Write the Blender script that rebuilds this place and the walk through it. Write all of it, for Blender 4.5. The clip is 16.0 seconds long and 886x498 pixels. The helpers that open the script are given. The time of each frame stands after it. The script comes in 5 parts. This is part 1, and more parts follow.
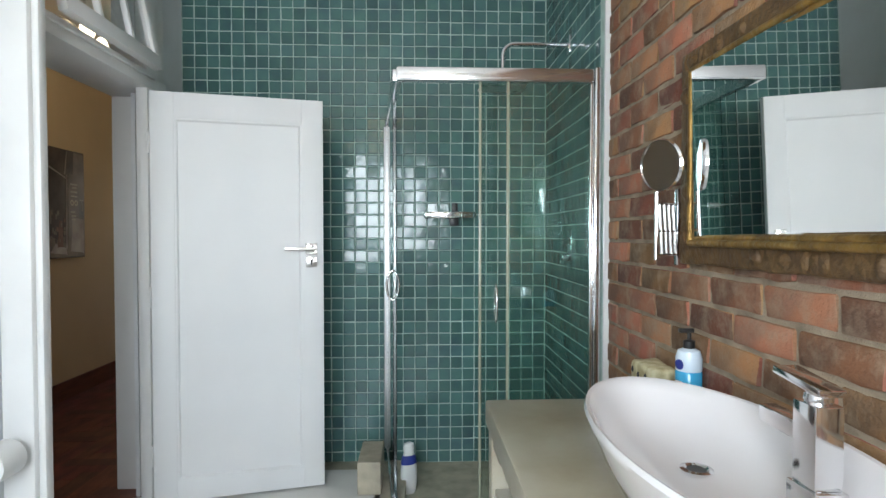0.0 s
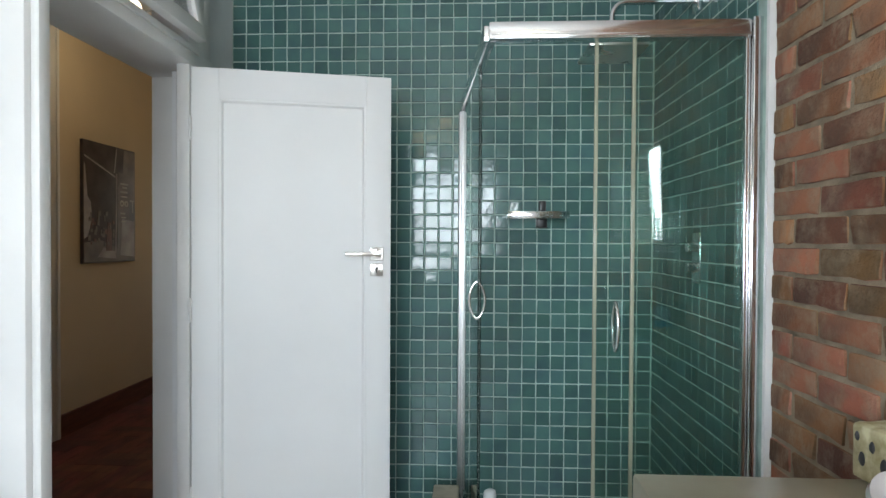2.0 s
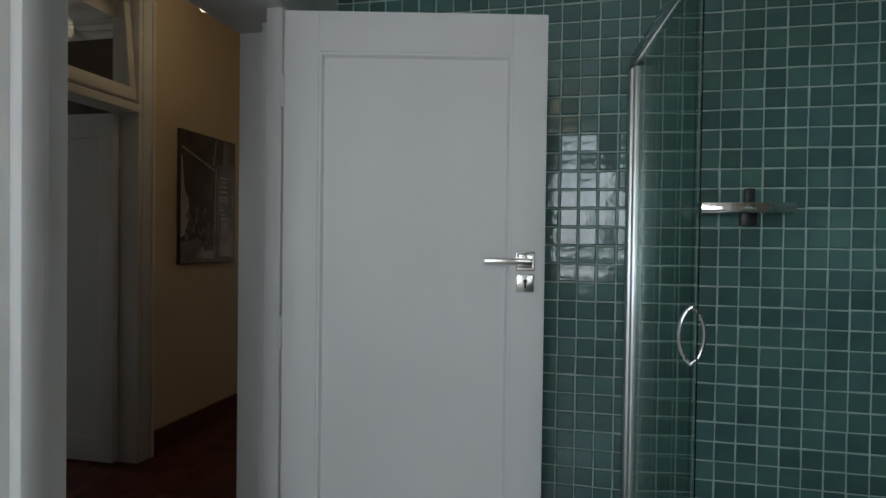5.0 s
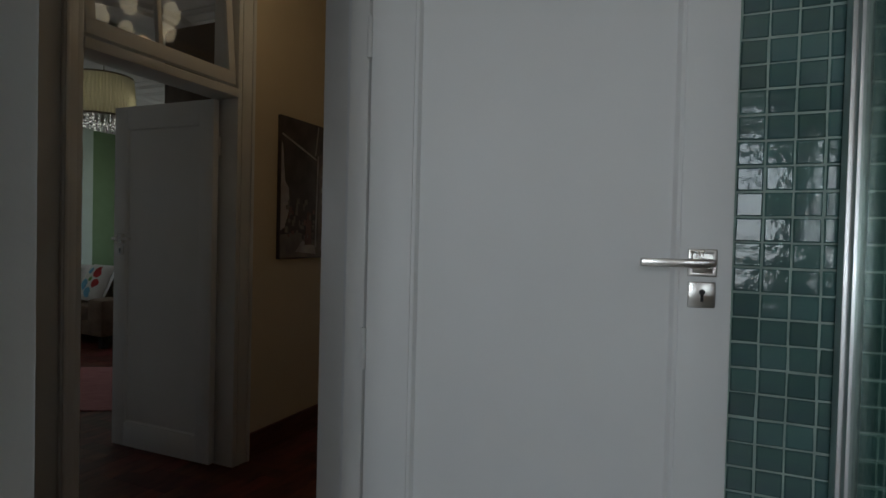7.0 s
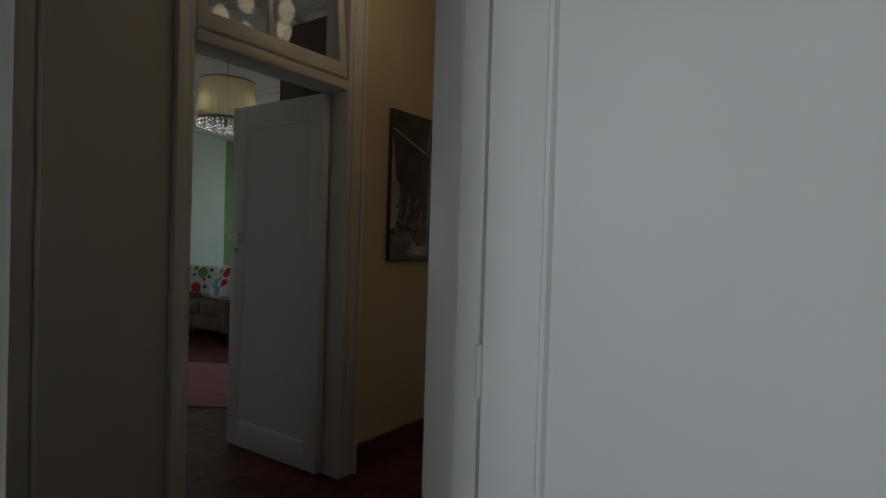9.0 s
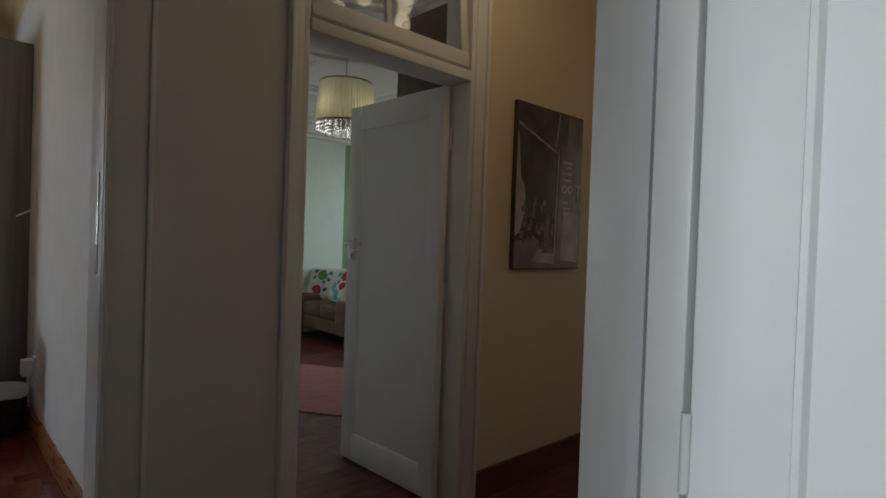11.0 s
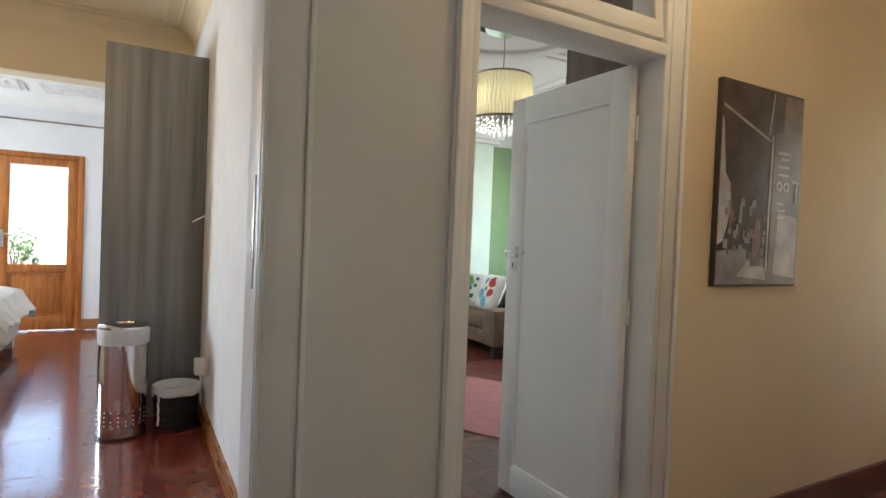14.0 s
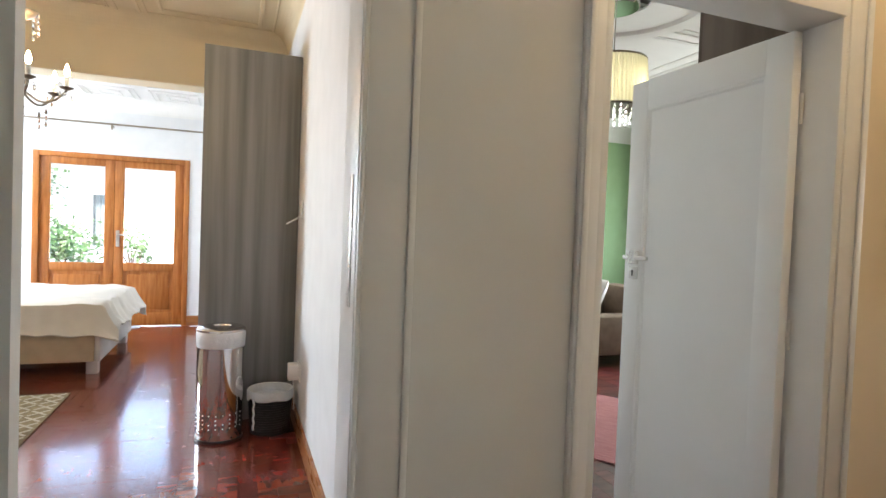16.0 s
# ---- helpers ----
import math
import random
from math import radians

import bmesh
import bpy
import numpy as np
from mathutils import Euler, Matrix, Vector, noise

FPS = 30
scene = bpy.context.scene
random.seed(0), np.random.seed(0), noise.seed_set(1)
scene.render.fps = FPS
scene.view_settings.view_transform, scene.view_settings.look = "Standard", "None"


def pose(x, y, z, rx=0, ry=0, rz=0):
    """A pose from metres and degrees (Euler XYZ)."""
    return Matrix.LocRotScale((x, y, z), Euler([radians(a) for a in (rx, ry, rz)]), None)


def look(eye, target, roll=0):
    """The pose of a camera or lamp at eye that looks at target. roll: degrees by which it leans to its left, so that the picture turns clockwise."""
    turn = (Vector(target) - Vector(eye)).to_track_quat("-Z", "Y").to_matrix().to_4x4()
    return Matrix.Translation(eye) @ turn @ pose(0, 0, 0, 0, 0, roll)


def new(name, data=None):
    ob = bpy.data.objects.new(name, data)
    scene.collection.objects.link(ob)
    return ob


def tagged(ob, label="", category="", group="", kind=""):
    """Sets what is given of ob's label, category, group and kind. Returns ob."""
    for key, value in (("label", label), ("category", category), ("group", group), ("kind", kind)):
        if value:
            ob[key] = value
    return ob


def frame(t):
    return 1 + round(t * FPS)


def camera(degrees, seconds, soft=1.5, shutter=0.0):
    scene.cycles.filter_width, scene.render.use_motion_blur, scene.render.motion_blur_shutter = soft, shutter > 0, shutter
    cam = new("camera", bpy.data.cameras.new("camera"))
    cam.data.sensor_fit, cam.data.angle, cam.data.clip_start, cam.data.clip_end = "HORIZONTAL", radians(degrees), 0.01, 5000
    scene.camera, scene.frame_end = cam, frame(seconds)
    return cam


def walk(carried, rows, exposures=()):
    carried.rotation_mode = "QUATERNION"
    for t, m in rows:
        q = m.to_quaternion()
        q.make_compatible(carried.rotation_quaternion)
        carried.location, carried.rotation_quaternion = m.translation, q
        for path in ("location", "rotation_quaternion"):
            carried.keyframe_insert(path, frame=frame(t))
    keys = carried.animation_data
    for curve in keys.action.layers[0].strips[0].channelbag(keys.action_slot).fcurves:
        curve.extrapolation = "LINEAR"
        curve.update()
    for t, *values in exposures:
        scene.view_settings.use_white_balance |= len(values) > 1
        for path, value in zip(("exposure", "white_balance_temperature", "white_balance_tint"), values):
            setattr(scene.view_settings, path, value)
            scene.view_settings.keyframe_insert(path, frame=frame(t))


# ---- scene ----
cam = camera(77.1, 16.0)
PATH = [
    (0, (0.498, 0.032, 1.334), (0.587, 2.03, 1.283), 0.0),
    (0.5, (0.482, 0.167, 1.329), (0.52, 2.166, 1.277), 0.1),
    (1, (0.469, 0.28, 1.326), (0.443, 2.28, 1.276), 0.2),
    (1.5, (0.413, 0.421, 1.328), (0.347, 2.42, 1.286), 0.2),
    (2, (0.345, 0.55, 1.319), (0.251, 2.547, 1.291), 0.3),
    (2.5, (0.276, 0.647, 1.321), (0.149, 2.643, 1.293), 0.3),
    (3, (0.24, 0.751, 1.313), (0.074, 2.744, 1.287), 0.3),
    (3.5, (0.196, 0.876, 1.322), (-0.036, 2.862, 1.293), 0.3),
    (4, (0.152, 0.988, 1.324), (-0.152, 2.965, 1.296), 0.4),
    (6.5, (-0.056, 1.524, 1.308), (-0.74, 3.403, 1.27), 1.3),
    (7, (-0.09, 1.626, 1.303), (-0.892, 3.458, 1.262), 1.4),
    (7.5, (-0.106, 1.708, 1.297), (-1.017, 3.488, 1.256), 1.5),
    (8, (-0.135, 1.758, 1.291), (-1.132, 3.492, 1.249), 1.6),
    (8.5, (-0.199, 1.821, 1.27), (-1.276, 3.507, 1.242), 1.7),
    (9, (-0.26, 1.887, 1.273), (-1.413, 3.521, 1.243), 1.7),
    (11.5, (-0.56, 2.116, 1.285), (-2.082, 3.413, 1.252), 2.0),
    (12, (-0.608, 2.14, 1.283), (-2.189, 3.364, 1.248), 2.0),
    (12.5, (-0.686, 2.149, 1.269), (-2.315, 3.309, 1.244), 2.2),
    (13, (-0.75, 2.174, 1.284), (-2.425, 3.267, 1.251), 2.2),
    (13.5, (-0.81, 2.183, 1.293), (-2.523, 3.214, 1.256), 2.2),
    (14, (-0.87, 2.187, 1.304), (-2.617, 3.16, 1.265), 2.3),
    (14.5, (-0.946, 2.19, 1.31), (-2.725, 3.104, 1.266), 2.4),
    (15, (-1.015, 2.202, 1.312), (-2.829, 3.044, 1.264), 2.3),
    (15.5, (-1.086, 2.209, 1.317), (-2.929, 2.984, 1.265), 2.2),
    (16, (-1.148, 2.221, 1.326), (-3.021, 2.919, 1.268), 2.2),
]
EXPO = [(0.0, 0.2), (1.5, 0.24), (2.5, -0.02), (3.5, -0.42), (4.2, -0.75), (6.3, -1.65), (7.0, -1.62), (9.0, -1.32), (11.3, 0.05),
        (12.0, 0.95), (12.8, 1.28), (14.0, 1.58), (15.0, 1.94), (16.0, 2.02)]
BASE = 1.0
walk(cam, [(t, look(eye, target, roll)) for t, eye, target, roll in PATH], [(t, s + BASE) for t, s in EXPO])

# ---- world and light ----
world = bpy.data.worlds.new("world")
scene.world = world
world.use_nodes = True
wn = world.node_tree
sky = wn.nodes.new("ShaderNodeTexSky")
sky.sky_type, sky.sun_disc = "NISHITA", False
sky.sun_elevation, sky.sun_rotation = radians(50), radians(200)
wn.nodes["Background"].inputs[1].default_value = 0.15
wn.links.new(sky.outputs[0], wn.nodes["Background"].inputs[0])


def lamp(name, kind, energy, color, m, size=None, size_y=None, radius=0.05):
    d = bpy.data.lights.new(name, kind)
    d.energy, d.color = energy, color
    if kind == "AREA":
        d.shape, d.size, d.size_y = "RECTANGLE", size, size_y
    elif kind == "SUN":
        d.angle = radians(radius)
    else:
        d.shadow_soft_size = radius
    ob = new(name, d)
    ob.matrix_world = m
    return ob


lamp("sun", "SUN", 5.0, (1, 0.96, 0.9), look((0, 0, 0), (-0.55, 0.35, -0.85)), radius=12)
# daylight in the bathroom window, behind the walk's start
lamp("bath_window_daylight", "AREA", 41, (0.79, 0.90, 1.0), look((0.05, -1.19, 1.69), (0.05, 3, 1.6)), 1.2, 1.18)
# daylight in the living room's unseen windows, their places assumed
lamp("living_window_daylight", "AREA", 8, (0.95, 1.0, 0.97), look((-5.6, 7.17, 1.6), (-5.6, 4, 1.3)), 1.8, 1.4)
lamp("living_side_daylight", "AREA", 3, (0.95, 1.0, 0.97), look((-7.2, 4.0, 1.6), (-4, 4.1, 1.2)), 1.5, 1.3)
# added fill lamp out of view, lifts the bedroom beyond the beam
lamp("bedroom_window_daylight", "AREA", 35, (0.78, 0.89, 1.0), look((-7.85, -2.45, 1.6), (-7.85, 2.0, 1.6)), 1.7, 1.3)
# added fill lamp at the hall's unseen end, brightens the cream wall
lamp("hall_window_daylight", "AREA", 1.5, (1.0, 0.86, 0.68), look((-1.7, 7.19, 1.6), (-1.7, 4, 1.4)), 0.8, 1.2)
# lamps
lamp("hall_chandelier_glow", "POINT", 0.6, (1, 0.62, 0.32), pose(-1.75, 3.92, 2.50), radius=0.06)
lamp("living_pendant_glow", "POINT", 0.14, (1, 0.95, 0.76), pose(-3.87, 4.39, 2.23), radius=0.025)
lamp("living_pendant_glow", "POINT", 0.14, (1, 0.95, 0.76), pose(-3.98, 4.21, 2.23), radius=0.025)
lamp("chandelier_glow", "POINT", 3.0, (1, 0.62, 0.30), pose(-4.6, 1.15, 2.27), radius=0.08)
lamp("bath_ceiling_glow", "POINT", 1.2, (1, 0.75, 0.45), pose(0.0, -0.48, 2.62), radius=0.05)


# ---- materials ----
def mat(name, color, rough=0.5, metal=0.0, vary=0.12, scale=6.0, fine=60.0, bump=0.15, dist=0.002, random_=0.0, hue=None, coat=0.0):
    """Surface with two scales of variation: blotches that shift the colour, and grain in the relief."""
    m = bpy.data.materials.new(name)
    m.use_nodes = True
    t = m.node_tree
    b = t.nodes["Principled BSDF"]
    b.inputs["Metallic"].default_value = metal
    b.inputs["Coat Weight"].default_value = coat
    b.inputs["Coat Roughness"].default_value = 0.08
    tc = t.nodes.new("ShaderNodeTexCoord")
    n1 = t.nodes.new("ShaderNodeTexNoise")
    n1.inputs["Scale"].default_value, n1.inputs["Detail"].default_value = scale, 5
    n2 = t.nodes.new("ShaderNodeTexNoise")
    n2.inputs["Scale"].default_value, n2.inputs["Detail"].default_value = fine, 3
    for n in (n1, n2):
        t.links.new(tc.outputs["Object"], n.inputs["Vector"])
    mix = t.nodes.new("ShaderNodeMix")
    mix.data_type = "RGBA"
    c2 = hue or tuple(max(0.0, c * (1 - 2.2 * vary)) for c in color)
    mix.inputs[6].default_value, mix.inputs[7].default_value = (*color, 1), (*c2, 1)
    ramp = t.nodes.new("ShaderNodeMapRange")
    ramp.inputs[1].default_value, ramp.inputs[2].default_value = 0.35, 0.75
    t.links.new(n1.outputs[0], ramp.inputs[0])
    t.links.new(ramp.outputs[0], mix.inputs[0])
    last = mix.outputs[2]
    if random_:
        info = t.nodes.new("ShaderNodeObjectInfo")
        geo = t.nodes.new("ShaderNodeNewGeometry")
        add = t.nodes.new("ShaderNodeMath")
        add.operation = "ADD"
        t.links.new(info.outputs["Random"], add.inputs[0])
        t.links.new(geo.outputs["Random Per Island"], add.inputs[1])
        fr = t.nodes.new("ShaderNodeMath")
        fr.operation = "FRACT"
        t.links.new(add.outputs[0], fr.inputs[0])
        mr = t.nodes.new("ShaderNodeMapRange")
        mr.inputs[3].default_value, mr.inputs[4].default_value = 1 - random_, 1 + random_
        t.links.new(fr.outputs[0], mr.inputs[0])
        hsv = t.nodes.new("ShaderNodeHueSaturation")
        t.links.new(last, hsv.inputs["Color"])
        t.links.new(mr.outputs[0], hsv.inputs["Value"])
        mr2 = t.nodes.new("ShaderNodeMapRange")
        mr2.inputs[3].default_value, mr2.inputs[4].default_value = 0.5 - random_ * 0.045, 0.5 + random_ * 0.045
        wn_ = t.nodes.new("ShaderNodeMath")
        wn_.operation = "MULTIPLY"
        wn_.inputs[1].default_value = 7.31
        fr2 = t.nodes.new("ShaderNodeMath")
        fr2.operation = "FRACT"
        t.links.new(fr.outputs[0], wn_.inputs[0])
        t.links.new(wn_.outputs[0], fr2.inputs[0])
        t.links.new(fr2.outputs[0], mr2.inputs[0])
        t.links.new(mr2.outputs[0], hsv.inputs["Hue"])
        last = hsv.outputs[0]
    t.links.new(last, b.inputs["Base Color"])
    rr = t.nodes.new("ShaderNodeMapRange")
    rr.inputs[3].default_value, rr.inputs[4].default_value = max(0.02, rough * 0.85), min(1, rough * 1.15)
    t.links.new(n1.outputs[0], rr.inputs[0])
    t.links.new(rr.outputs[0], b.inputs["Roughness"])
    if bump:
        bp = t.nodes.new("ShaderNodeBump")
        bp.inputs["Strength"].default_value, bp.inputs["Distance"].default_value = bump, dist
        t.links.new(n2.outputs[0], bp.inputs["Height"])
        t.links.new(bp.outputs[0], b.inputs["Normal"])
    return m


def streaked(name, dark, light, rough, stretch, scale=3.0, bump=0.1, random_=0.0):
    """Wood: noise stretched along one axis."""
    m = mat(name, light, rough, 0, 0.1, bump=bump, random_=random_, hue=dark)
    t = m.node_tree
    tc = [n for n in t.nodes if n.type == "TEX_COORD"][0]
    mp = t.nodes.new("ShaderNodeMapping")
    mp.inputs["Scale"].default_value = stretch
    t.links.new(tc.outputs["Object"], mp.inputs["Vector"])
    for n in [n for n in t.nodes if n.type == "TEX_NOISE"]:
        t.links.new(mp.outputs[0], n.inputs["Vector"])
    [n for n in t.nodes if n.type == "TEX_NOISE"][0].inputs["Scale"].default_value = scale
    return m


def glass_mat(name, color=(1, 1, 1), rough=0.0):
    m = bpy.data.materials.new(name)
    m.use_nodes = True
    t = m.node_tree
    b = t.nodes["Principled BSDF"]
    b.inputs["Base Color"].default_value = (*color, 1)
    b.inputs["Transmission Weight"].default_value = 1
    b.inputs["Roughness"].default_value = rough
    b.inputs["IOR"].default_value = 1.45
    return m


def glow_mat(name, color, power):
    m = bpy.data.materials.new(name)
    m.use_nodes = True
    b = m.node_tree.nodes["Principled BSDF"]
    b.inputs["Base Color"].default_value = (*color, 1)
    b.inputs["Emission Color"].default_value = (*color, 1)
    b.inputs["Emission Strength"].default_value = power
    return m


WHITE = mat("white_gloss_paint", (0.80, 0.80, 0.79), 0.5, vary=0.02, scale=3, fine=35, bump=0.12, dist=0.003)
FRAMEW = mat("aged_white_frame_paint", (0.76, 0.755, 0.735), 0.35, vary=0.04, scale=4, fine=30, bump=0.15, dist=0.003)
PLASTER = mat("white_wall_paint", (0.76, 0.765, 0.77), 0.7, vary=0.03, fine=120, bump=0.2, dist=0.001)
GREYWALL = mat("grey_white_wall_paint", (0.66, 0.655, 0.63), 0.55, vary=0.04, scale=2, fine=40, bump=0.15)
CREAM = mat("cream_wall_paint", (0.72, 0.605, 0.43), 0.92, vary=0.04, scale=2, fine=110, bump=0.2, dist=0.001)
GREEN = mat("green_wall_paint", (0.27, 0.40, 0.22), 0.8, vary=0.04, fine=110, bump=0.2, dist=0.001)
# window glare on the green wall, put into a paler colour
MINT = mat("pale_mint_window_glare", (0.68, 0.80, 0.70), 0.6, vary=0.03, bump=0.1)
# warmer base colour than CEIL, for the near bedroom ceiling and beam
CREAMCEIL = mat("cream_toned_ceiling", (0.78, 0.66, 0.45), 0.6, vary=0.03, scale=2, bump=0.1)
CEIL = mat("white_pressed_ceiling", (0.80, 0.79, 0.76), 0.6, vary=0.02, bump=0.1)
TILE = mat("green_glazed_tile", (0.092, 0.195, 0.172), 0.09, vary=0.14, scale=9, fine=24, bump=0.36, dist=0.004, random_=0.20, hue=(0.075, 0.145, 0.152))
GROUT = mat("pale_green_grout", (0.46, 0.60, 0.54), 0.85, vary=0.15, scale=14, fine=200, bump=0.3)
BRICK = mat("clay_brick", (0.185, 0.100, 0.060), 0.92, vary=0.3, scale=7, fine=90, bump=0.8, dist=0.007, random_=0.5, hue=(0.34, 0.135, 0.058))


def dusty(m, color, amount, scale):
    """Smears of mortar dust over a surface."""
    t = m.node_tree
    b = t.nodes["Principled BSDF"]
    src = b.inputs["Base Color"].links[0].from_socket
    tc = [n for n in t.nodes if n.type == "TEX_COORD"][0]
    info = t.nodes.new("ShaderNodeObjectInfo")
    add = t.nodes.new("ShaderNodeVectorMath")
    t.links.new(tc.outputs["Object"], add.inputs[0])
    sc = t.nodes.new("ShaderNodeVectorMath")
    sc.operation = "SCALE"
    sc.inputs["Scale"].default_value = 3.0
    t.links.new(info.outputs["Location"], sc.inputs[0])
    t.links.new(sc.outputs[0], add.inputs[1])
    n = t.nodes.new("ShaderNodeTexNoise")
    n.inputs["Scale"].default_value, n.inputs["Detail"].default_value, n.inputs["Roughness"].default_value = scale, 8, 0.7
    t.links.new(add.outputs[0], n.inputs["Vector"])
    r = t.nodes.new("ShaderNodeMapRange")
    r.inputs[1].default_value, r.inputs[2].default_value, r.inputs[4].default_value = 0.46, 0.68, amount
    t.links.new(n.outputs[0], r.inputs[0])
    mx = t.nodes.new("ShaderNodeMix")
    mx.data_type = "RGBA"
    mx.inputs[7].default_value = (*color, 1)
    t.links.new(r.outputs[0], mx.inputs[0])
    t.links.new(src, mx.inputs[6])
    t.links.new(mx.outputs[2], b.inputs["Base Color"])


dusty(BRICK, (0.33, 0.245, 0.165), 0.65, 11)
MORTAR = mat("sandy_mortar", (0.36, 0.285, 0.20), 0.95, vary=0.25, scale=12, fine=140, bump=0.8, dist=0.005)
CHROME = mat("chrome", (0.80, 0.80, 0.81), 0.10, 1.0, vary=0.03, bump=0.0)
BRUSHED = mat("brushed_nickel", (0.62, 0.60, 0.57), 0.28, 1.0, vary=0.06, fine=150, bump=0.05)
ALU = mat("polished_aluminium", (0.82, 0.82, 0.82), 0.16, 1.0, vary=0.05, fine=60, bump=0.03)
SATIN = mat("satin_aluminium", (0.88, 0.88, 0.88), 0.42, 1.0, vary=0.04, fine=80, bump=0.03)
STEEL = mat("polished_steel", (0.72, 0.70, 0.70), 0.06, 1.0, vary=0.04, bump=0.02)
MIRROR = mat("mirror_silver", (0.92, 0.93, 0.92), 0.01, 1.0, vary=0.0, bump=0.0)
GILT = mat("antique_gilt", (0.42, 0.25, 0.07), 0.35, 0.75, vary=0.3, scale=16, fine=70, bump=0.8, dist=0.006, hue=(0.10, 0.055, 0.02))
GILTDARK = mat("worn_dark_gilt", (0.17, 0.095, 0.035), 0.5, 0.35, vary=0.3, scale=22, fine=60, bump=1.0, dist=0.008, hue=(0.07, 0.04, 0.02))
CERAMIC = mat("white_ceramic", (0.74, 0.71, 0.70), 0.1, vary=0.01, bump=0.0, coat=0.4)
CONCRETE = mat("sealed_concrete", (0.44, 0.41, 0.32), 0.3, vary=0.16, scale=4, fine=50, bump=0.12, hue=(0.30, 0.24, 0.15))
GLASS = glass_mat("shower_glass", (0.75, 0.85, 0.81))
PANE = glass_mat("window_glass")
BEVELG = mat("yellowed_seal_strip", (0.33, 0.34, 0.25), 0.25, vary=0.1)
BLACK = mat("black_plastic", (0.02, 0.02, 0.02), 0.35, vary=0.1)
STONE = mat("beige_stone_tile", (0.46, 0.41, 0.31), 0.55, vary=0.18, scale=10, fine=80, bump=0.2, random_=0.12)
BATHFLOOR = mat("pale_floor_tile", (0.74, 0.73, 0.69), 0.35, vary=0.08, scale=4, fine=60, bump=0.1)
PLASTIC = mat("white_plastic", (0.82, 0.82, 0.80), 0.35, vary=0.02, bump=0.0)
BLUEL = mat("blue_liquid_soap", (0.06, 0.42, 0.70), 0.15, vary=0.1, bump=0.0)
BOTTLEW = mat("pale_bottle_plastic", (0.66, 0.76, 0.85), 0.18, vary=0.05, bump=0.0)
NAVY = mat("navy_print", (0.03, 0.05, 0.28), 0.4, vary=0.1, bump=0.0)
SOAPST = mat("speckled_cream_stone", (0.66, 0.60, 0.38), 0.6, vary=0.3, scale=38, fine=90, bump=0.3, hue=(0.34, 0.27, 0.12))
TOWEL = mat("brown_towel", (0.10, 0.035, 0.02), 0.95, vary=0.2, scale=60, fine=300, bump=0.8, dist=0.004)
BLUECLOTH = mat("light_blue_cloth", (0.25, 0.50, 0.65), 0.9, vary=0.1, fine=300, bump=0.6, dist=0.003)
PARQUET = streaked("red_polished_parquet", (0.085, 0.015, 0.010), (0.25, 0.050, 0.027), 0.26, (9, 3.0, 3), 2.0, 0.05, 0.26)
PARQUET.node_tree.nodes["Principled BSDF"].inputs["Coat Weight"].default_value = 0.9
PARQUET.node_tree.nodes["Principled BSDF"].inputs["Coat Roughness"].default_value = 0.11
# darker and less glossy than PARQUET, for hall and living room
PARQUET_DULL = streaked("red_dull_parquet", (0.060, 0.014, 0.010), (0.15, 0.036, 0.022), 0.42, (9, 3.0, 3), 2.0, 0.08, 0.3)
FLOORGAP = mat("dark_floor_gap", (0.06, 0.014, 0.008), 0.4, vary=0.1)
SKIRT = streaked("varnished_skirting_wood", (0.24, 0.085, 0.028), (0.40, 0.17, 0.06), 0.28, (2, 2, 14), 2.5)
DARKSKIRT = streaked("dark_skirting_wood", (0.09, 0.028, 0.016), (0.15, 0.05, 0.028), 0.35, (2, 2, 14), 2.5)
MERANTI = streaked("varnished_hardwood", (0.30, 0.095, 0.022), (0.46, 0.17, 0.045), 0.25, (12, 12, 1.2), 3)
GREYWOOD = streaked("grey_woodgrain_board", (0.115, 0.115, 0.111), (0.275, 0.272, 0.264), 0.5, (13, 13, 0.5), 1.0, 0.08)
BROWNWOOD = streaked("brown_woodgrain_board", (0.07, 0.048, 0.035), (0.13, 0.095, 0.070), 0.5, (13, 13, 0.5), 1.0, 0.08)
DUVET = mat("cream_duvet_cotton", (0.78, 0.74, 0.66), 0.9, vary=0.05, scale=5, fine=160, bump=0.3)
BEDBASE = mat("beige_upholstery", (0.52, 0.41, 0.28), 0.9, vary=0.08, fine=260, bump=0.5)
BEDEND = mat("pale_upholstery", (0.66, 0.62, 0.58), 0.9, vary=0.05, fine=260, bump=0.5)
SOFA = mat("taupe_suede", (0.20, 0.135, 0.09), 0.85, vary=0.15, scale=8, fine=240, bump=0.4)
CUSH = mat("white_cushion_cotton", (0.78, 0.76, 0.72), 0.9, vary=0.04, fine=240, bump=0.3)
RED = mat("red_print", (0.55, 0.05, 0.05), 0.85, vary=0.15, bump=0.1)
TEAL = mat("teal_print", (0.03, 0.25, 0.22), 0.85, vary=0.15, bump=0.1)
SKYB = mat("sky_blue_print", (0.20, 0.50, 0.70), 0.85, vary=0.15, bump=0.1)
LEAFP = mat("leaf_green_print", (0.20, 0.42, 0.12), 0.85, vary=0.15, bump=0.1)
RUGR = streaked("faded_red_rag_rug", (0.30, 0.09, 0.085), (0.48, 0.20, 0.18), 0.95, (4, 60, 4), 1.6, 0.8)
RUGB = mat("tan_patterned_rug", (0.30, 0.235, 0.125), 0.95, vary=0.2, scale=14, fine=220, bump=0.8, dist=0.004)
RUGL = mat("pale_rug_lattice", (0.55, 0.50, 0.38), 0.95, vary=0.1, fine=220, bump=0.8, dist=0.004)
WICKER = mat("black_woven_wicker", (0.035, 0.030, 0.030), 0.5, vary=0.3, scale=40, fine=120, bump=0.9, dist=0.006)
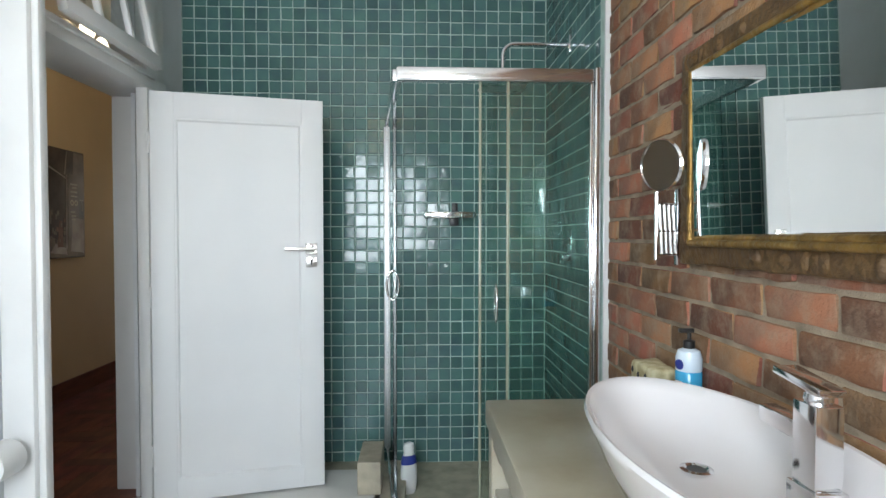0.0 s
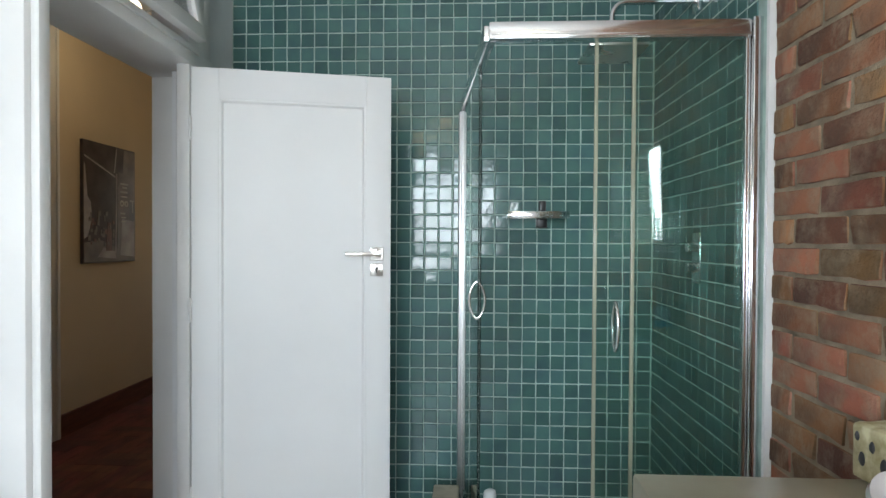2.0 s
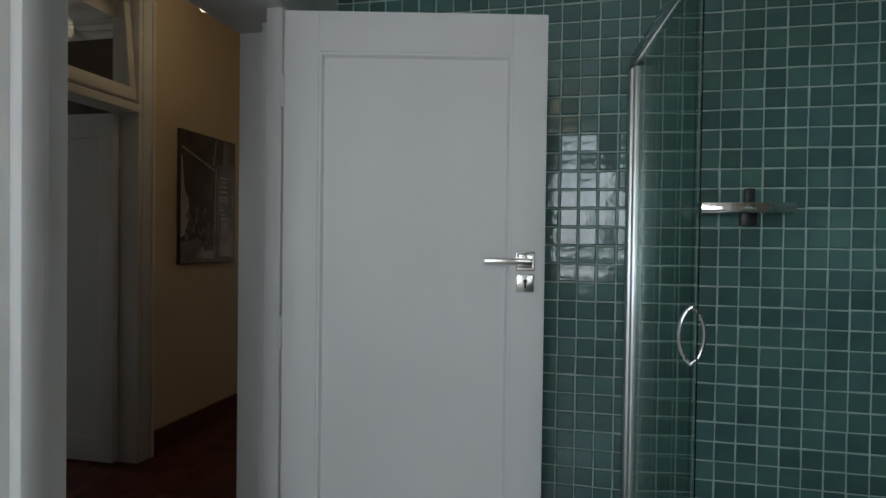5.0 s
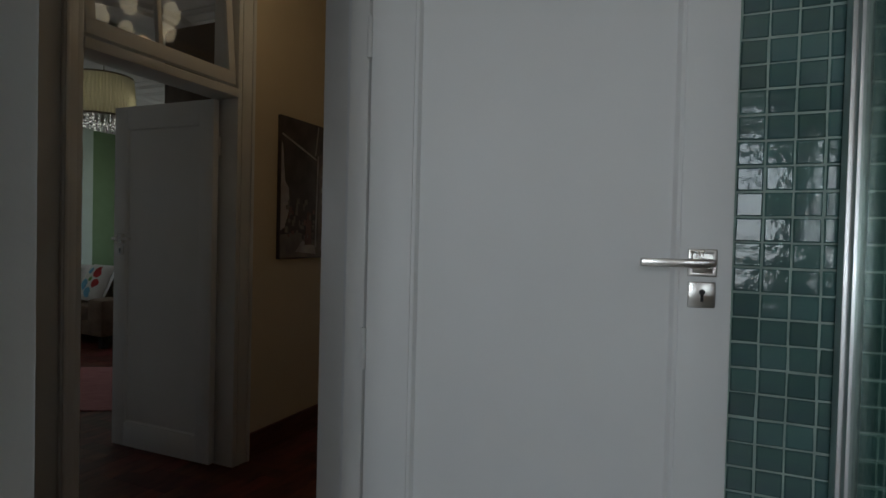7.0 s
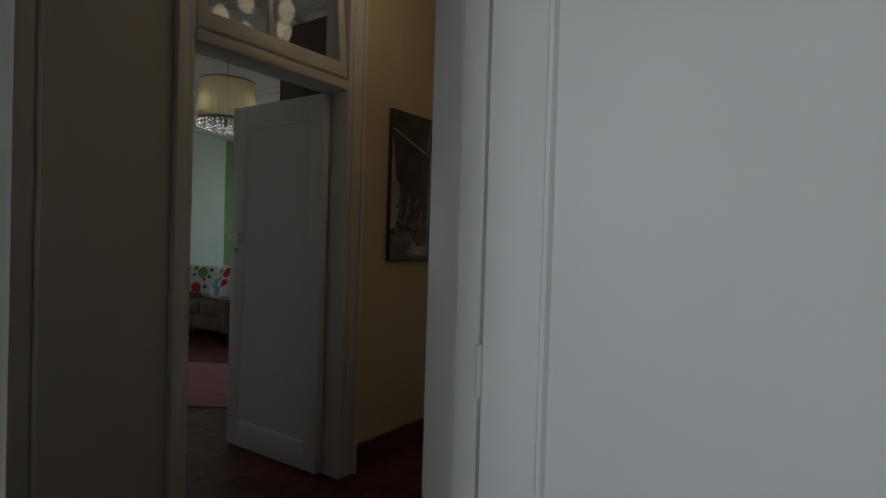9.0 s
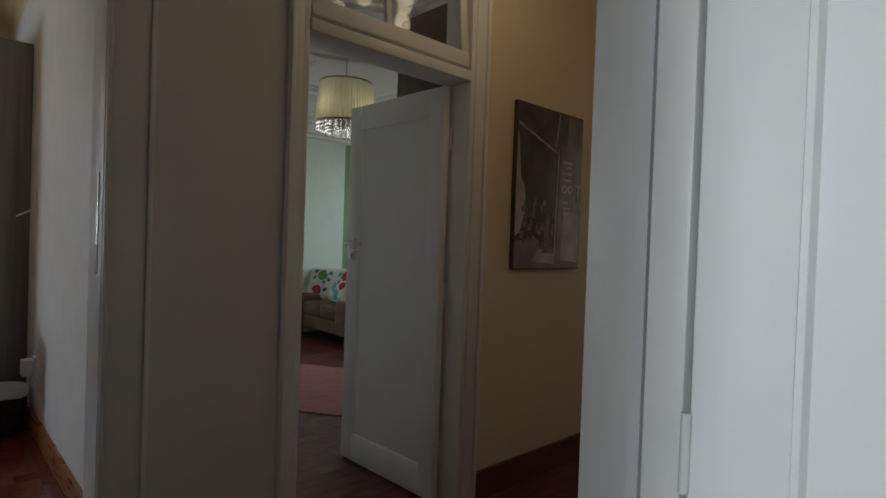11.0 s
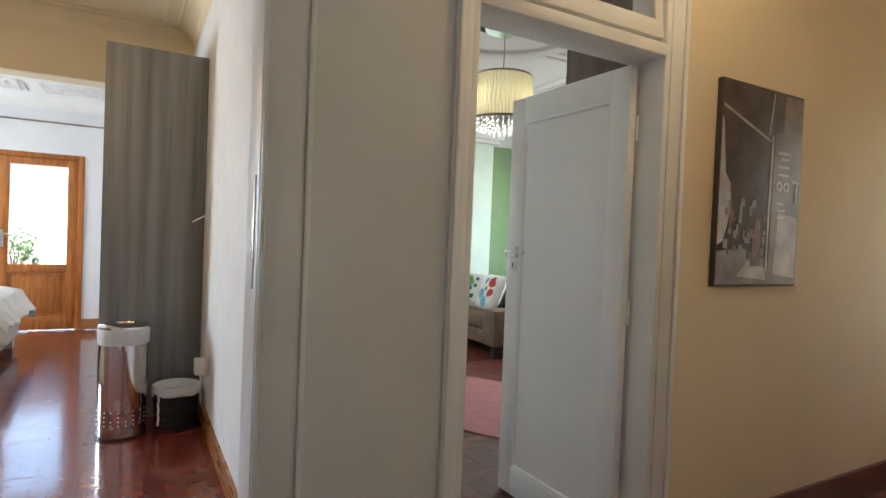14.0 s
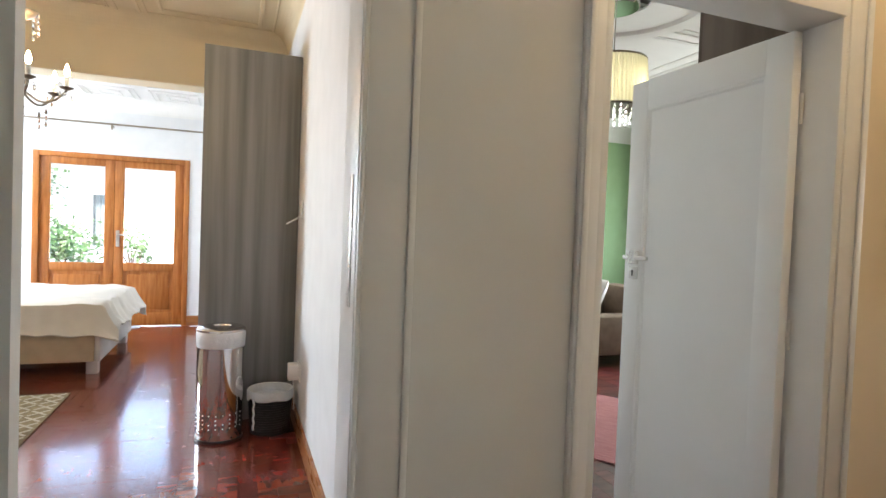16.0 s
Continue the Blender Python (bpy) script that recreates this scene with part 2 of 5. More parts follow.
LINER = mat("white_bin_liner", (0.78, 0.78, 0.78), 0.45, vary=0.04, scale=20, fine=40, bump=0.6, dist=0.01)
def shade_mat(name, color, glow):
    """Thin lampshade cloth: part of the light passes through it."""
    m = glow_mat(name, color, glow)
    t = m.node_tree
    tr_ = t.nodes.new("ShaderNodeBsdfTranslucent")
    tr_.inputs[0].default_value = (*color, 1)
    mx = t.nodes.new("ShaderNodeMixShader")
    mx.inputs[0].default_value = 0.6
    t.links.new(t.nodes["Principled BSDF"].outputs[0], mx.inputs[1])
    t.links.new(tr_.outputs[0], mx.inputs[2])
    t.links.new(mx.outputs[0], t.nodes["Material Output"].inputs[0])
    return m


SHADE = shade_mat("cream_pleated_shade", (0.80, 0.77, 0.60), 0.05)
TULIP = glow_mat("lit_opal_glass", (1.0, 0.86, 0.58), 1.9)
BULB = glow_mat("warm_bulb", (1.0, 0.82, 0.5), 12)
CRYSTAL = glass_mat("crystal", (1, 0.98, 0.94), 0.02)
IRON = mat("antique_silver_metal", (0.36, 0.31, 0.24), 0.3, 0.9, vary=0.2, bump=0.1)
OUTWALL = mat("white_outdoor_render", (0.72, 0.72, 0.70), 0.8, vary=0.06, bump=0.3)
PAVE = mat("pale_paving", (0.45, 0.43, 0.40), 0.85, vary=0.12, scale=2, bump=0.3)
LEAF = mat("garden_leaf", (0.07, 0.14, 0.04), 0.5, vary=0.3, scale=5, random_=0.35)
BARK = mat("bark", (0.12, 0.085, 0.06), 0.9, vary=0.3, bump=0.8)
LATCH = mat("gate_dark_iron", (0.05, 0.05, 0.05), 0.5, vary=0.2)


# ---- mesh helpers ----
def box(bm, x0, x1, y0, y1, z0, z1, bev=0.0, seg=2, m=None):
    r = bmesh.ops.create_cube(bm, size=1)
    vs = r["verts"]
    for v in vs:
        v.co = Vector((x0 + (v.co.x + 0.5) * (x1 - x0), y0 + (v.co.y + 0.5) * (y1 - y0), z0 + (v.co.z + 0.5) * (z1 - z0)))
    if bev:
        es = list({e for v in vs for e in v.link_edges})
        out = bmesh.ops.bevel(bm, geom=es, offset=bev, segments=seg, profile=0.5, affect="EDGES")
        vs = list(set(out["verts"]) | {v for v in vs if v.is_valid})
    if m is not None:
        bmesh.ops.transform(bm, matrix=m, verts=[v for v in vs if v.is_valid])
    return vs


def boxes(*rows, bev=0.0):
    bm = bmesh.new()
    for r in rows:
        box(bm, *r, bev=bev)
    return bm


def lathe(profile, n=32, m=None, sx=1.0, sy=1.0):
    """Turns (radius, height) pairs round z."""
    bm = bmesh.new()
    rings = []
    for r, z in profile:
        rings.append([bm.verts.new((sx * r * math.cos(a), sy * r * math.sin(a), z)) for a in (2 * math.pi * i / n for i in range(n))])
    for a, b in zip(rings, rings[1:]):
        for i in range(n):
            bm.faces.new((a[i], a[(i + 1) % n], b[(i + 1) % n], b[i]))
    for ring, flip in ((rings[0], True), (rings[-1], False)):
        if profile[0 if flip else -1][0] > 1e-4:
            bm.faces.new(ring[::-1] if flip else ring)
    bmesh.ops.remove_doubles(bm, verts=bm.verts, dist=1e-5)
    bmesh.ops.recalc_face_normals(bm, faces=bm.faces)
    if m is not None:
        bmesh.ops.transform(bm, matrix=m, verts=bm.verts)
    return bm


def tube(points, r, n=10, bm=None, taper=1.0):
    """A round bar along points."""
    bm = bm or bmesh.new()
    pts = [Vector(p) for p in points]
    rings = []
    up = Vector((0.123, 0.456, 0.88)).normalized()
    for i, p in enumerate(pts):
        d = (pts[min(i + 1, len(pts) - 1)] - pts[max(i - 1, 0)]).normalized()
        u = d.cross(up).normalized()
        w = d.cross(u).normalized()
        k = r * (1 + (taper - 1) * i / max(1, len(pts) - 1))
        rings.append([bm.verts.new(p + k * (math.cos(a) * u + math.sin(a) * w)) for a in (2 * math.pi * j / n for j in range(n))])
    for a, b in zip(rings, rings[1:]):
        for i in range(n):
            bm.faces.new((a[i], a[(i + 1) % n], b[(i + 1) % n], b[i]))
    bm.faces.new(rings[0][::-1])
    bm.faces.new(rings[-1])
    bmesh.ops.recalc_face_normals(bm, faces=bm.faces)
    return bm


def mesh_of(name, bm, material, smooth=True):
    me = bpy.data.meshes.new(name)
    bm.to_mesh(me)
    bm.free()
    if material:
        me.materials.append(material)
    if smooth:
        me.polygons.foreach_set("use_smooth", [True] * len(me.polygons))
        me.set_sharp_from_angle(angle=radians(38))
    return me


def part(name, bm, material, parent, label="", m=None, smooth=True):
    ob = new(name, mesh_of(name, bm, material, smooth))
    ob.parent = parent
    if m is not None:
        ob.matrix_basis = m
    if label:
        ob["label"] = label
    return ob


def thing(name, label, category, m=None, group="", kind=""):
    ob = new(name)
    ob.empty_display_size = 0.1
    if m is not None:
        ob.matrix_basis = m
    return tagged(ob, label, category, group, kind)


def solid(name, bm, material, label, category, m=None, group="", kind="", smooth=True):
    ob = new(name, mesh_of(name, bm, material, smooth))
    if m is not None:
        ob.matrix_basis = m
    return tagged(ob, label, category, group, kind)


def structure(name, bm, material, label, category):
    return solid(name, bm, material, label, category, kind="structure", smooth=False)


# ---- plan ----
BX, TX, BY = 1.31, 1.29, 3.47      # brick face, shower side tile face, back tile face
LX = -0.92                          # left wall of the bathroom beyond the door
HX = -2.365                         # far wall of the hall, hall side
HT = 0.14                           # its thickness
WY = 2.625                          # bedroom's side wall
H = 3.05
HL = 2.76                           # living room ceiling

# floors
structure("floor_bathroom", boxes((-0.95, BX + 0.2, -1.4, 2.40, -0.25, 0.0), (-0.95, 0.30, 2.40, 3.18, -0.25, 0.0)), BATHFLOOR, "beige stone bathroom floor", "floor")
structure("floor_wood", boxes((-9.0, -0.95, -2.6, 7.2, -0.25, -0.012)), FLOORGAP, "dark red wooden block floor", "floor")
floor_wood = bpy.data.objects["floor_wood"]

# bathroom walls
wall_back = structure("wall_north", boxes((-0.985, BX + 0.2, BY, BY + 0.15, -0.3, H)), GROUT, "wall of small green glazed square tiles with pale grout", "wall")
wall_side = structure("wall_shower_side", boxes((TX, TX + 0.15, 2.375, BY, -0.3, H)), GROUT, "shower side wall of small green glazed tiles", "wall")
wall_brick = structure("wall_brick", boxes((BX, BX + 0.15, -1.2, 2.359, -0.3, H)), MORTAR, "exposed red brick wall with sandy mortar", "wall")
structure("wall_trim", boxes((1.287, 1.45, 2.359, 2.375, 0, H)), FRAMEW, "white painted trim between brick and tile", "trim")
structure("wall_west_far", boxes((-0.94, LX, 2.90, BY, 0, H)), PLASTER, "narrow white plastered wall beside the door frame", "wall")
structure("wall_west_near", boxes((-0.95, -0.845, -1.2, 1.95, 0, H)), PLASTER, "white plastered bathroom wall", "wall")
structure("wall_south", boxes((-0.95, BX + 0.15, -1.35, -1.2, 0, 1.08), (-0.95, BX + 0.15, -1.35, -1.2, 2.30, H), (-0.95, -0.57, -1.35, -1.2, 1.08, 2.30), (0.67, BX + 0.15, -1.35, -1.2, 1.08, 2.30)), PLASTER, "white bathroom wall with a window", "wall")
structure("wall_over_door", boxes((-0.95, -0.86, 1.95, 2.88, 2.86, H)), PLASTER, "white plaster above the fanlight", "wall")
structure("ceiling_bathroom", boxes((-1.0, BX + 0.2, -1.4, 3.7, H, H + 0.1)), CEIL, "white bathroom ceiling", "ceiling")

# hall walls: openings to bedroom (y 1.84-2.485) and living room (y 3.2-3.985)
WL = HX - HT
structure("wall_hall_west", boxes((HX - 0.05, HX, -0.6, 1.84, 0, H), (WL, HX, 2.485, 3.09, 0, H), (WL, HX, 1.84, 2.485, 2.75, H), (WL, HX, 3.09, 3.99, 2.75, H)), GREYWALL, "grey-white painted wall between two doorways", "wall")
structure("wall_hall_west_far", boxes((WL, HX, 3.99, 7.2, 0, H)), CREAM, "cream painted hall wall", "wall")
structure("wall_hall_east", boxes((-1.07, -0.95, -0.6, 1.90, 0, H), (-1.07, -0.985, 3.07, 7.2, 0, H), (-1.08, -0.955, 1.80, 3.07, 2.86, H)), CREAM, "cream painted hall wall", "wall")
# opening in the unseen far end is added to hold the fill lamp
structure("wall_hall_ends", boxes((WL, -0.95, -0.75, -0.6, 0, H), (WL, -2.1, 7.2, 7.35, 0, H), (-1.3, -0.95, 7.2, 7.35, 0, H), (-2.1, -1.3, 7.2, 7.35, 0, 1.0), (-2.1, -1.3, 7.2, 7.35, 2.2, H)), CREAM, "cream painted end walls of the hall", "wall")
structure("ceiling_hall", boxes((WL, -1.002, -0.7, 7.3, H, H + 0.1)), CEIL, "white hall ceiling", "ceiling")
# skirtings
structure("baseboard_hall", boxes((HX, HX + 0.02, 4.09, 7.2, 0, 0.15), bev=0.004), DARKSKIRT, "dark stained wooden hall skirting", "baseboard")
structure("baseboard_hall_near", boxes((HX, HX + 0.02, -0.6, 1.845, 0, 0.12), (HX - 0.06, HX + 0.02, 1.842, 1.86, 0, 0.12), bev=0.004), DARKSKIRT, "dark stained wooden skirting at the bedroom opening", "baseboard")

# bedroom
structure("wall_bedroom_side", boxes((-9.15, WL, WY, WY + 0.14, 0, H + 0.1)), PLASTER, "white bedroom side wall", "wall")
structure("wall_bedroom_far", boxes((-9.15, -9.0, -2.5, -0.045, 0, H), (-9.15, -9.0, 1.645, WY, 0, H), (-9.15, -9.0, -0.045, 1.645, 2.125, H)), PLASTER, "white bedroom wall round the garden doors", "wall")
# the opening in this unseen wall is added for the fill lamp
structure("wall_bedroom_near", boxes((-9.15, WL, -2.65, -2.5, 0, 0.9), (-9.15, WL, -2.65, -2.5, 2.3, H), (-9.15, -8.75, -2.65, -2.5, 0.9, 2.3), (-6.95, WL, -2.65, -2.5, 0.9, 2.3), (WL, HX, -2.65, -0.6, 0, H)), PLASTER, "white bedroom wall with an unseen opening for added light", "wall")
structure("baseboard_bedroom", boxes((-5.12, WL - 0.005, WY - 0.018, WY, 0, 0.13), bev=0.004), SKIRT, "varnished wooden bedroom skirting", "baseboard")
structure("baseboard_bedroom_far", boxes((-9.0, -8.98, 1.645, WY - 0.02, 0, 0.13), (-9.0, -8.98, -2.5, -0.05, 0, 0.13), bev=0.004), SKIRT, "varnished skirting beside the garden doors", "baseboard")
structure("ceiling_beam", boxes((-6.75, -6.5, -2.5, WY, 2.52, H), bev=0.01), CREAMCEIL, "cream-toned ceiling beam across the bedroom", "beam")


def pressed_ceiling(name, x0, x1, y0, y1, z, panel, d=0.012, paint=CEIL):
    """Ceiling with raised rectangular mouldings and a stepped cove."""
    bm = boxes((x0, x1, y0, y1, z, z + 0.1))
    nx, ny = max(1, round((x1 - x0) / panel)), max(1, round((y1 - y0) / panel))
    px, py = (x1 - x0) / nx, (y1 - y0) / ny
    for i in range(nx):
        for j in range(ny):
            a, c = x0 + i * px, y0 + j * py
            for k, (g, w) in enumerate(((0.07, 0.03), (0.13, 0.02), (0.24, 0.035))):
                u0, u1, v0, v1 = a + g, a + px - g, c + g, c + py - g
                if u1 - u0 < 0.1 or v1 - v0 < 0.1:
                    continue
                for r in ((u0, u1, v0, v0 + w), (u0, u1, v1 - w, v1), (u0, u0 + w, v0 + w, v1 - w), (u1 - w, u1, v0 + w, v1 - w)):
                    box(bm, *r, z - d, z + 0.001, bev=0.006, seg=1)
    R_ = 0.17
    prof = [(R_ * (1 - math.cos(a)), R_ * (1 - math.sin(a))) for a in (math.pi / 2 * k / 9 for k in range(10))]
    for (ax, ay), (bx_, by_), (nx_, ny_) in (((x0, y0), (x1, y0), (0, 1)), ((x1, y1), (x0, y1), (0, -1)), ((x0, y1), (x0, y0), (1, 0)), ((x1, y0), (x1, y1), (-1, 0))):
        rows_ = [[bm.verts.new((px_ + nx_ * g, py_ + ny_ * g, z - e)) for px_, py_ in ((ax, ay), (bx_, by_))] for g, e in prof]
        for p, q in zip(rows_, rows_[1:]):
            bm.faces.new((p[0], p[1], q[1], q[0]))
    return structure(name, bm, paint, ("cream" if paint is CREAMCEIL else "white") + " pressed ceiling with raised panel mouldings and cove", "ceiling")


pressed_ceiling("ceiling_bedroom", -6.5, WL, -2.5, WY, H, 1.3, paint=CREAMCEIL)
pressed_ceiling("ceiling_bedroom_far", -9.0, -6.75, -2.5, WY, 2.82, 0.75)
pressed_ceiling("ceiling_living", -7.25, WL, 2.77, 7.2, HL, 1.5, 0.004)

# living room
structure("wall_living_far", boxes((-7.4, -7.25, 2.77, 3.2, 0, H), (-7.4, -7.25, 4.8, 7.2, 0, H), (-7.4, -7.25, 3.2, 4.8, 0, 0.9), (-7.4, -7.25, 3.2, 4.8, 2.3, H)), GREEN, "green painted living room wall", "wall")
# pale stretch of the living room wall, its brightness is in the colour
structure("wall_living_pier", boxes((-7.25, -7.12, 5.0, 6.39, 0, HL), bev=0.01), MINT, "wall pier in pale mint, window glare in the colour", "wall")
structure("wall_living_end", boxes((-7.4, -6.5, 7.2, 7.35, 0, H), (-4.7, WL, 7.2, 7.35, 0, H), (-6.5, -4.7, 7.2, 7.35, 0, 0.9), (-6.5, -4.7, 7.2, 7.35, 2.3, H)), GREEN, "green painted living room end wall", "wall")
structure("cornice_living", boxes((-7.12, -7.06, 4.97, 6.45, 2.58, 2.63), (-7.12, -7.02, 4.94, 6.49, 2.63, HL), bev=0.012), CEIL, "white moulded cornice on the pier", "trim")


# ---- doors ----
def moulding(bm, x0, x1, z0, z1, y, w, d):
    loops = []
    for g, e in ((0, 0), (0, d), (w * 0.5, d), (w, 0)):
        loops.append([bm.verts.new(p) for p in ((x0 + g, y + e, z0 + g), (x1 - g, y + e, z0 + g), (x1 - g, y + e, z1 - g), (x0 + g, y + e, z1 - g))])
    for a, c in zip(loops, loops[1:]):
        for i in range(4):
            bm.faces.new((a[i], a[(i + 1) % 4], c[(i + 1) % 4], c[i]))
    bmesh.ops.recalc_face_normals(bm, faces=bm.faces)


def door_leaf(name, label, w, h, left, top, bottom, m, handle_z):
    """One-panel door; hinge edge at x = 0, thickness centred on y = 0."""
    d = thing(name, label, "door", m)
    t, z0 = 0.02, 0.012
    part("stile", boxes((0, left, -t, t, z0, h), bev=0.003), WHITE, d)
    part("stile", boxes((w - left, w, -t, t, z0, h), bev=0.003), WHITE, d)
    part("top_rail", boxes((left, w - left, -t, t, h - top, h), bev=0.002), WHITE, d)
    part("bottom_rail", boxes((left, w - left, -t, t, z0, bottom), bev=0.002), WHITE, d)
    bm = boxes((left, w - left, -0.007, 0.007, bottom, h - top))
    pn = part("panel", bm, WHITE, d)
    for s in (-1, 1):
        bm = bmesh.new()
        moulding(bm, left, w - left, bottom, h - top, s * 0.007, 0.016, s * 0.010)
        part("panel_moulding", bm, WHITE, pn)
    for s in (-1, 1):
        x = w - 0.062
        y0, y1 = sorted((s * t, s * (t + 0.009)))
        bm = boxes((x - 0.03, x + 0.03, y0, y1, handle_z - 0.03, handle_z + 0.03), bev=0.003)
        moulding(bm, x - 0.026, x + 0.026, handle_z - 0.026, handle_z + 0.026, s * (t + 0.009), 0.006, s * 0.002)
        plate = part("rosette", bm, BRUSHED, d, "square brushed nickel rosette")
        bm = bmesh.new()
        tube([(x, s * (t + 0.005), handle_z), (x, s * (t + 0.05), handle_z)], 0.011, 12, bm)
        ya, yb = sorted((s * (t + 0.042), s * (t + 0.056)))
        box(bm, x - 0.135, x + 0.014, ya, yb, handle_z - 0.009, handle_z + 0.009, bev=0.004)
        part("lever", bm, BRUSHED, plate, "brushed nickel lever handle")
        bm = boxes((x - 0.028, x + 0.028, y0, y1 - s * 0.004 if s > 0 else y1, handle_z - 0.097, handle_z - 0.041), bev=0.003)
        kp = part("keyhole_plate", bm, BRUSHED, d, "square keyhole plate")
        bm = lathe([(0.0065, -0.001), (0.0065, 0.001)], 14, pose(x, s * (t + 0.0095), handle_z - 0.063, 90))
        box(bm, x - 0.003, x + 0.003, s * (t + 0.0095) - 0.001, s * (t + 0.0095) + 0.001, handle_z - 0.084, handle_z - 0.063)
        part("keyhole", bm, BLACK, kp, "black keyhole")
    for z in (0.25, 1.03, h - 0.25):
        bm = tube([(-0.004, -t - 0.002, z - 0.05), (-0.004, -t - 0.002, z + 0.05)], 0.0065, 10)
        part("hinge", bm, FRAMEW, d, "painted butt hinge")
    return d


A1 = math.degrees(math.atan2(0.185, 0.80))
door_leaf("door_bathroom", "white painted one-panel door standing open against tiles", 0.82, 2.03, 0.108, 0.125, 0.115,
          pose(-0.797, 2.785, 0, 0, 0, A1) @ pose(0, 0.02, 0), 1.262)
door_leaf("door_living", "white painted one-panel door half open to living room", 0.77, 2.03, 0.10, 0.125, 0.15,
          pose(-2.475, 3.93, 0, 0, 0, 181.2), 1.25)

# bathroom door frame with fanlight
fr = thing("door_frame_bathroom", "thick white painted timber door frame with fanlight", "door frame", kind="structure")
part("jamb", boxes((-0.865, -0.81, 2.795, 2.90, 0, 2.86), bev=0.005), FRAMEW, fr)
part("deep_jamb", boxes((-1.08, -0.85, 2.985, 3.07, 0, 2.86), (-0.862, -0.845, 2.88, 3.0, 0, 2.86), bev=0.005), FRAMEW, fr)
part("deep_jamb", boxes((-1.08, -0.957, 1.80, 1.96, 0, 2.86), bev=0.005), FRAMEW, fr)
part("jamb", boxes((-0.955, -0.84, 1.955, 2.065, 0, 2.86), bev=0.006), FRAMEW, fr)
part("architrave", boxes((-0.815, -0.715, 1.83, 1.915, 0, 2.9), (-0.715, -0.69, 1.845, 1.885, 0, 2.9), bev=0.008), FRAMEW, fr)
part("lintel", boxes((-1.08, -0.80, 2.005, 2.985, 2.045, 2.105), bev=0.006), FRAMEW, fr)
part("lintel_moulding", boxes((-0.80, -0.785, 2.0, 2.84, 2.09, 2.115), bev=0.004), FRAMEW, fr)
part("head", boxes((-0.95, -0.80, 1.955, 2.88, 2.80, 2.862), bev=0.006), FRAMEW, fr)


def fanlight(name, m, w, h, bars):
    """Hopper sash: local x along the opening, hinged at the top (z = 0), hanging down."""
    f = thing(name, "white painted fanlight sash with glazing bars, tilted open", "fanlight", m)
    t = 0.018
    part("bottom_rail", boxes((0, w, -t, t, -h, -h + 0.07), bev=0.004), FRAMEW, f)
    part("top_rail", boxes((0, w, -t, t, -0.045, 0), bev=0.004), FRAMEW, f)
    for x in (0.0, w - 0.045):
        part("side_stile", boxes((x, x + 0.045, -t, t, -h + 0.06, -0.045), bev=0.004), FRAMEW, f)
    for x in bars:
        part("glazing_bar", boxes((x - 0.013, x + 0.013, -0.014, 0.014, -h + 0.06, -0.045), bev=0.004), FRAMEW, f)
    g = part("pane", boxes((0.045, w - 0.045, -0.002, 0.002, -h + 0.06, -0.045)), PANE, f, "clear glass")
    g.visible_shadow = False
    return f


fanlight("fanlight_bathroom", pose(-0.875, 2.06, 2.79) @ pose(0, 0, 0, 0, 0, 90) @ pose(0, 0, 0, -11), 0.72, 0.68, (0.25, 0.49))

# living room door frame
fr = thing("door_frame_living", "white painted timber door frame with fanlight above", "door frame", kind="structure")
part("architrave", boxes((HX, HX + 0.018, 3.03, 3.09, 0, 2.72), (HX + 0.018, HX + 0.028, 3.035, 3.055, 0, 2.72), bev=0.005), FRAMEW, fr)
part("architrave", boxes((HX, HX + 0.018, 3.99, 4.085, 0, 2.72), (HX + 0.018, HX + 0.028, 4.055, 4.08, 0, 2.72), bev=0.005), FRAMEW, fr)
part("jamb", boxes((WL - 0.01, HX + 0.012, 3.09, 3.115, 0, 2.75), bev=0.003), FRAMEW, fr)
part("jamb", boxes((WL - 0.03, HX + 0.012, 3.962, 3.99, 0, 2.75), bev=0.003), FRAMEW, fr)
part("transom_bar", boxes((WL - 0.01, HX + 0.022, 3.115, 3.965, 2.038, 2.085), bev=0.005), FRAMEW, fr)
part("head", boxes((WL - 0.01, HX + 0.015, 3.03, 4.085, 2.70, 2.76), bev=0.005), FRAMEW, fr)
fanlight("fanlight_living", pose(HX - 0.06, 3.125, 2.70) @ pose(0, 0, 0, 0, 0, 90) @ pose(0, 0, 0, -5), 0.825, 0.60, (0.36,))

# bedroom doorway frame
fr = thing("door_frame_bedroom", "white painted timber jamb of the bedroom doorway", "door frame", kind="structure")
part("architrave", boxes((HX, HX + 0.018, 2.48, 2.60, 0, 2.75), (HX + 0.018, HX + 0.026, 2.58, 2.598, 0, 2.75), bev=0.005), FRAMEW, fr)
part("jamb", boxes((WL - 0.01, HX + 0.01, 2.465, 2.485, 0, 2.75), bev=0.003), FRAMEW, fr)
part("strike_plate", boxes((HX - 0.05, HX - 0.025, 2.461, 2.466, 1.15, 1.45), bev=0.001), BRUSHED, fr, "worn steel strike plate")
part("architrave_edge", boxes((HX + 0.008, HX + 0.022, 2.468, 2.48, 0, 2.75), bev=0.004), FRAMEW, fr)

# ---- bathroom things ----
# shower enclosure
sh = thing("shower_enclosure", "corner shower enclosure of clear glass in polished aluminium", "shower")
FL, FR_, SB = Vector((0.41, 2.418)), Vector((1.285, 2.418)), Vector((0.315, 3.455))
header = part("header_rail", boxes((0.405, 1.254, 2.395, 2.44, 1.985, 2.045), bev=0.008), ALU, sh, "polished aluminium top rail")
part("rail_lip", boxes((0.415, 1.25, 2.388, 2.396, 1.99, 2.0), bev=0.002), ALU, header)
sd = SB - FL
sl, sa = sd.length, math.degrees(math.atan2(sd.y, sd.x))
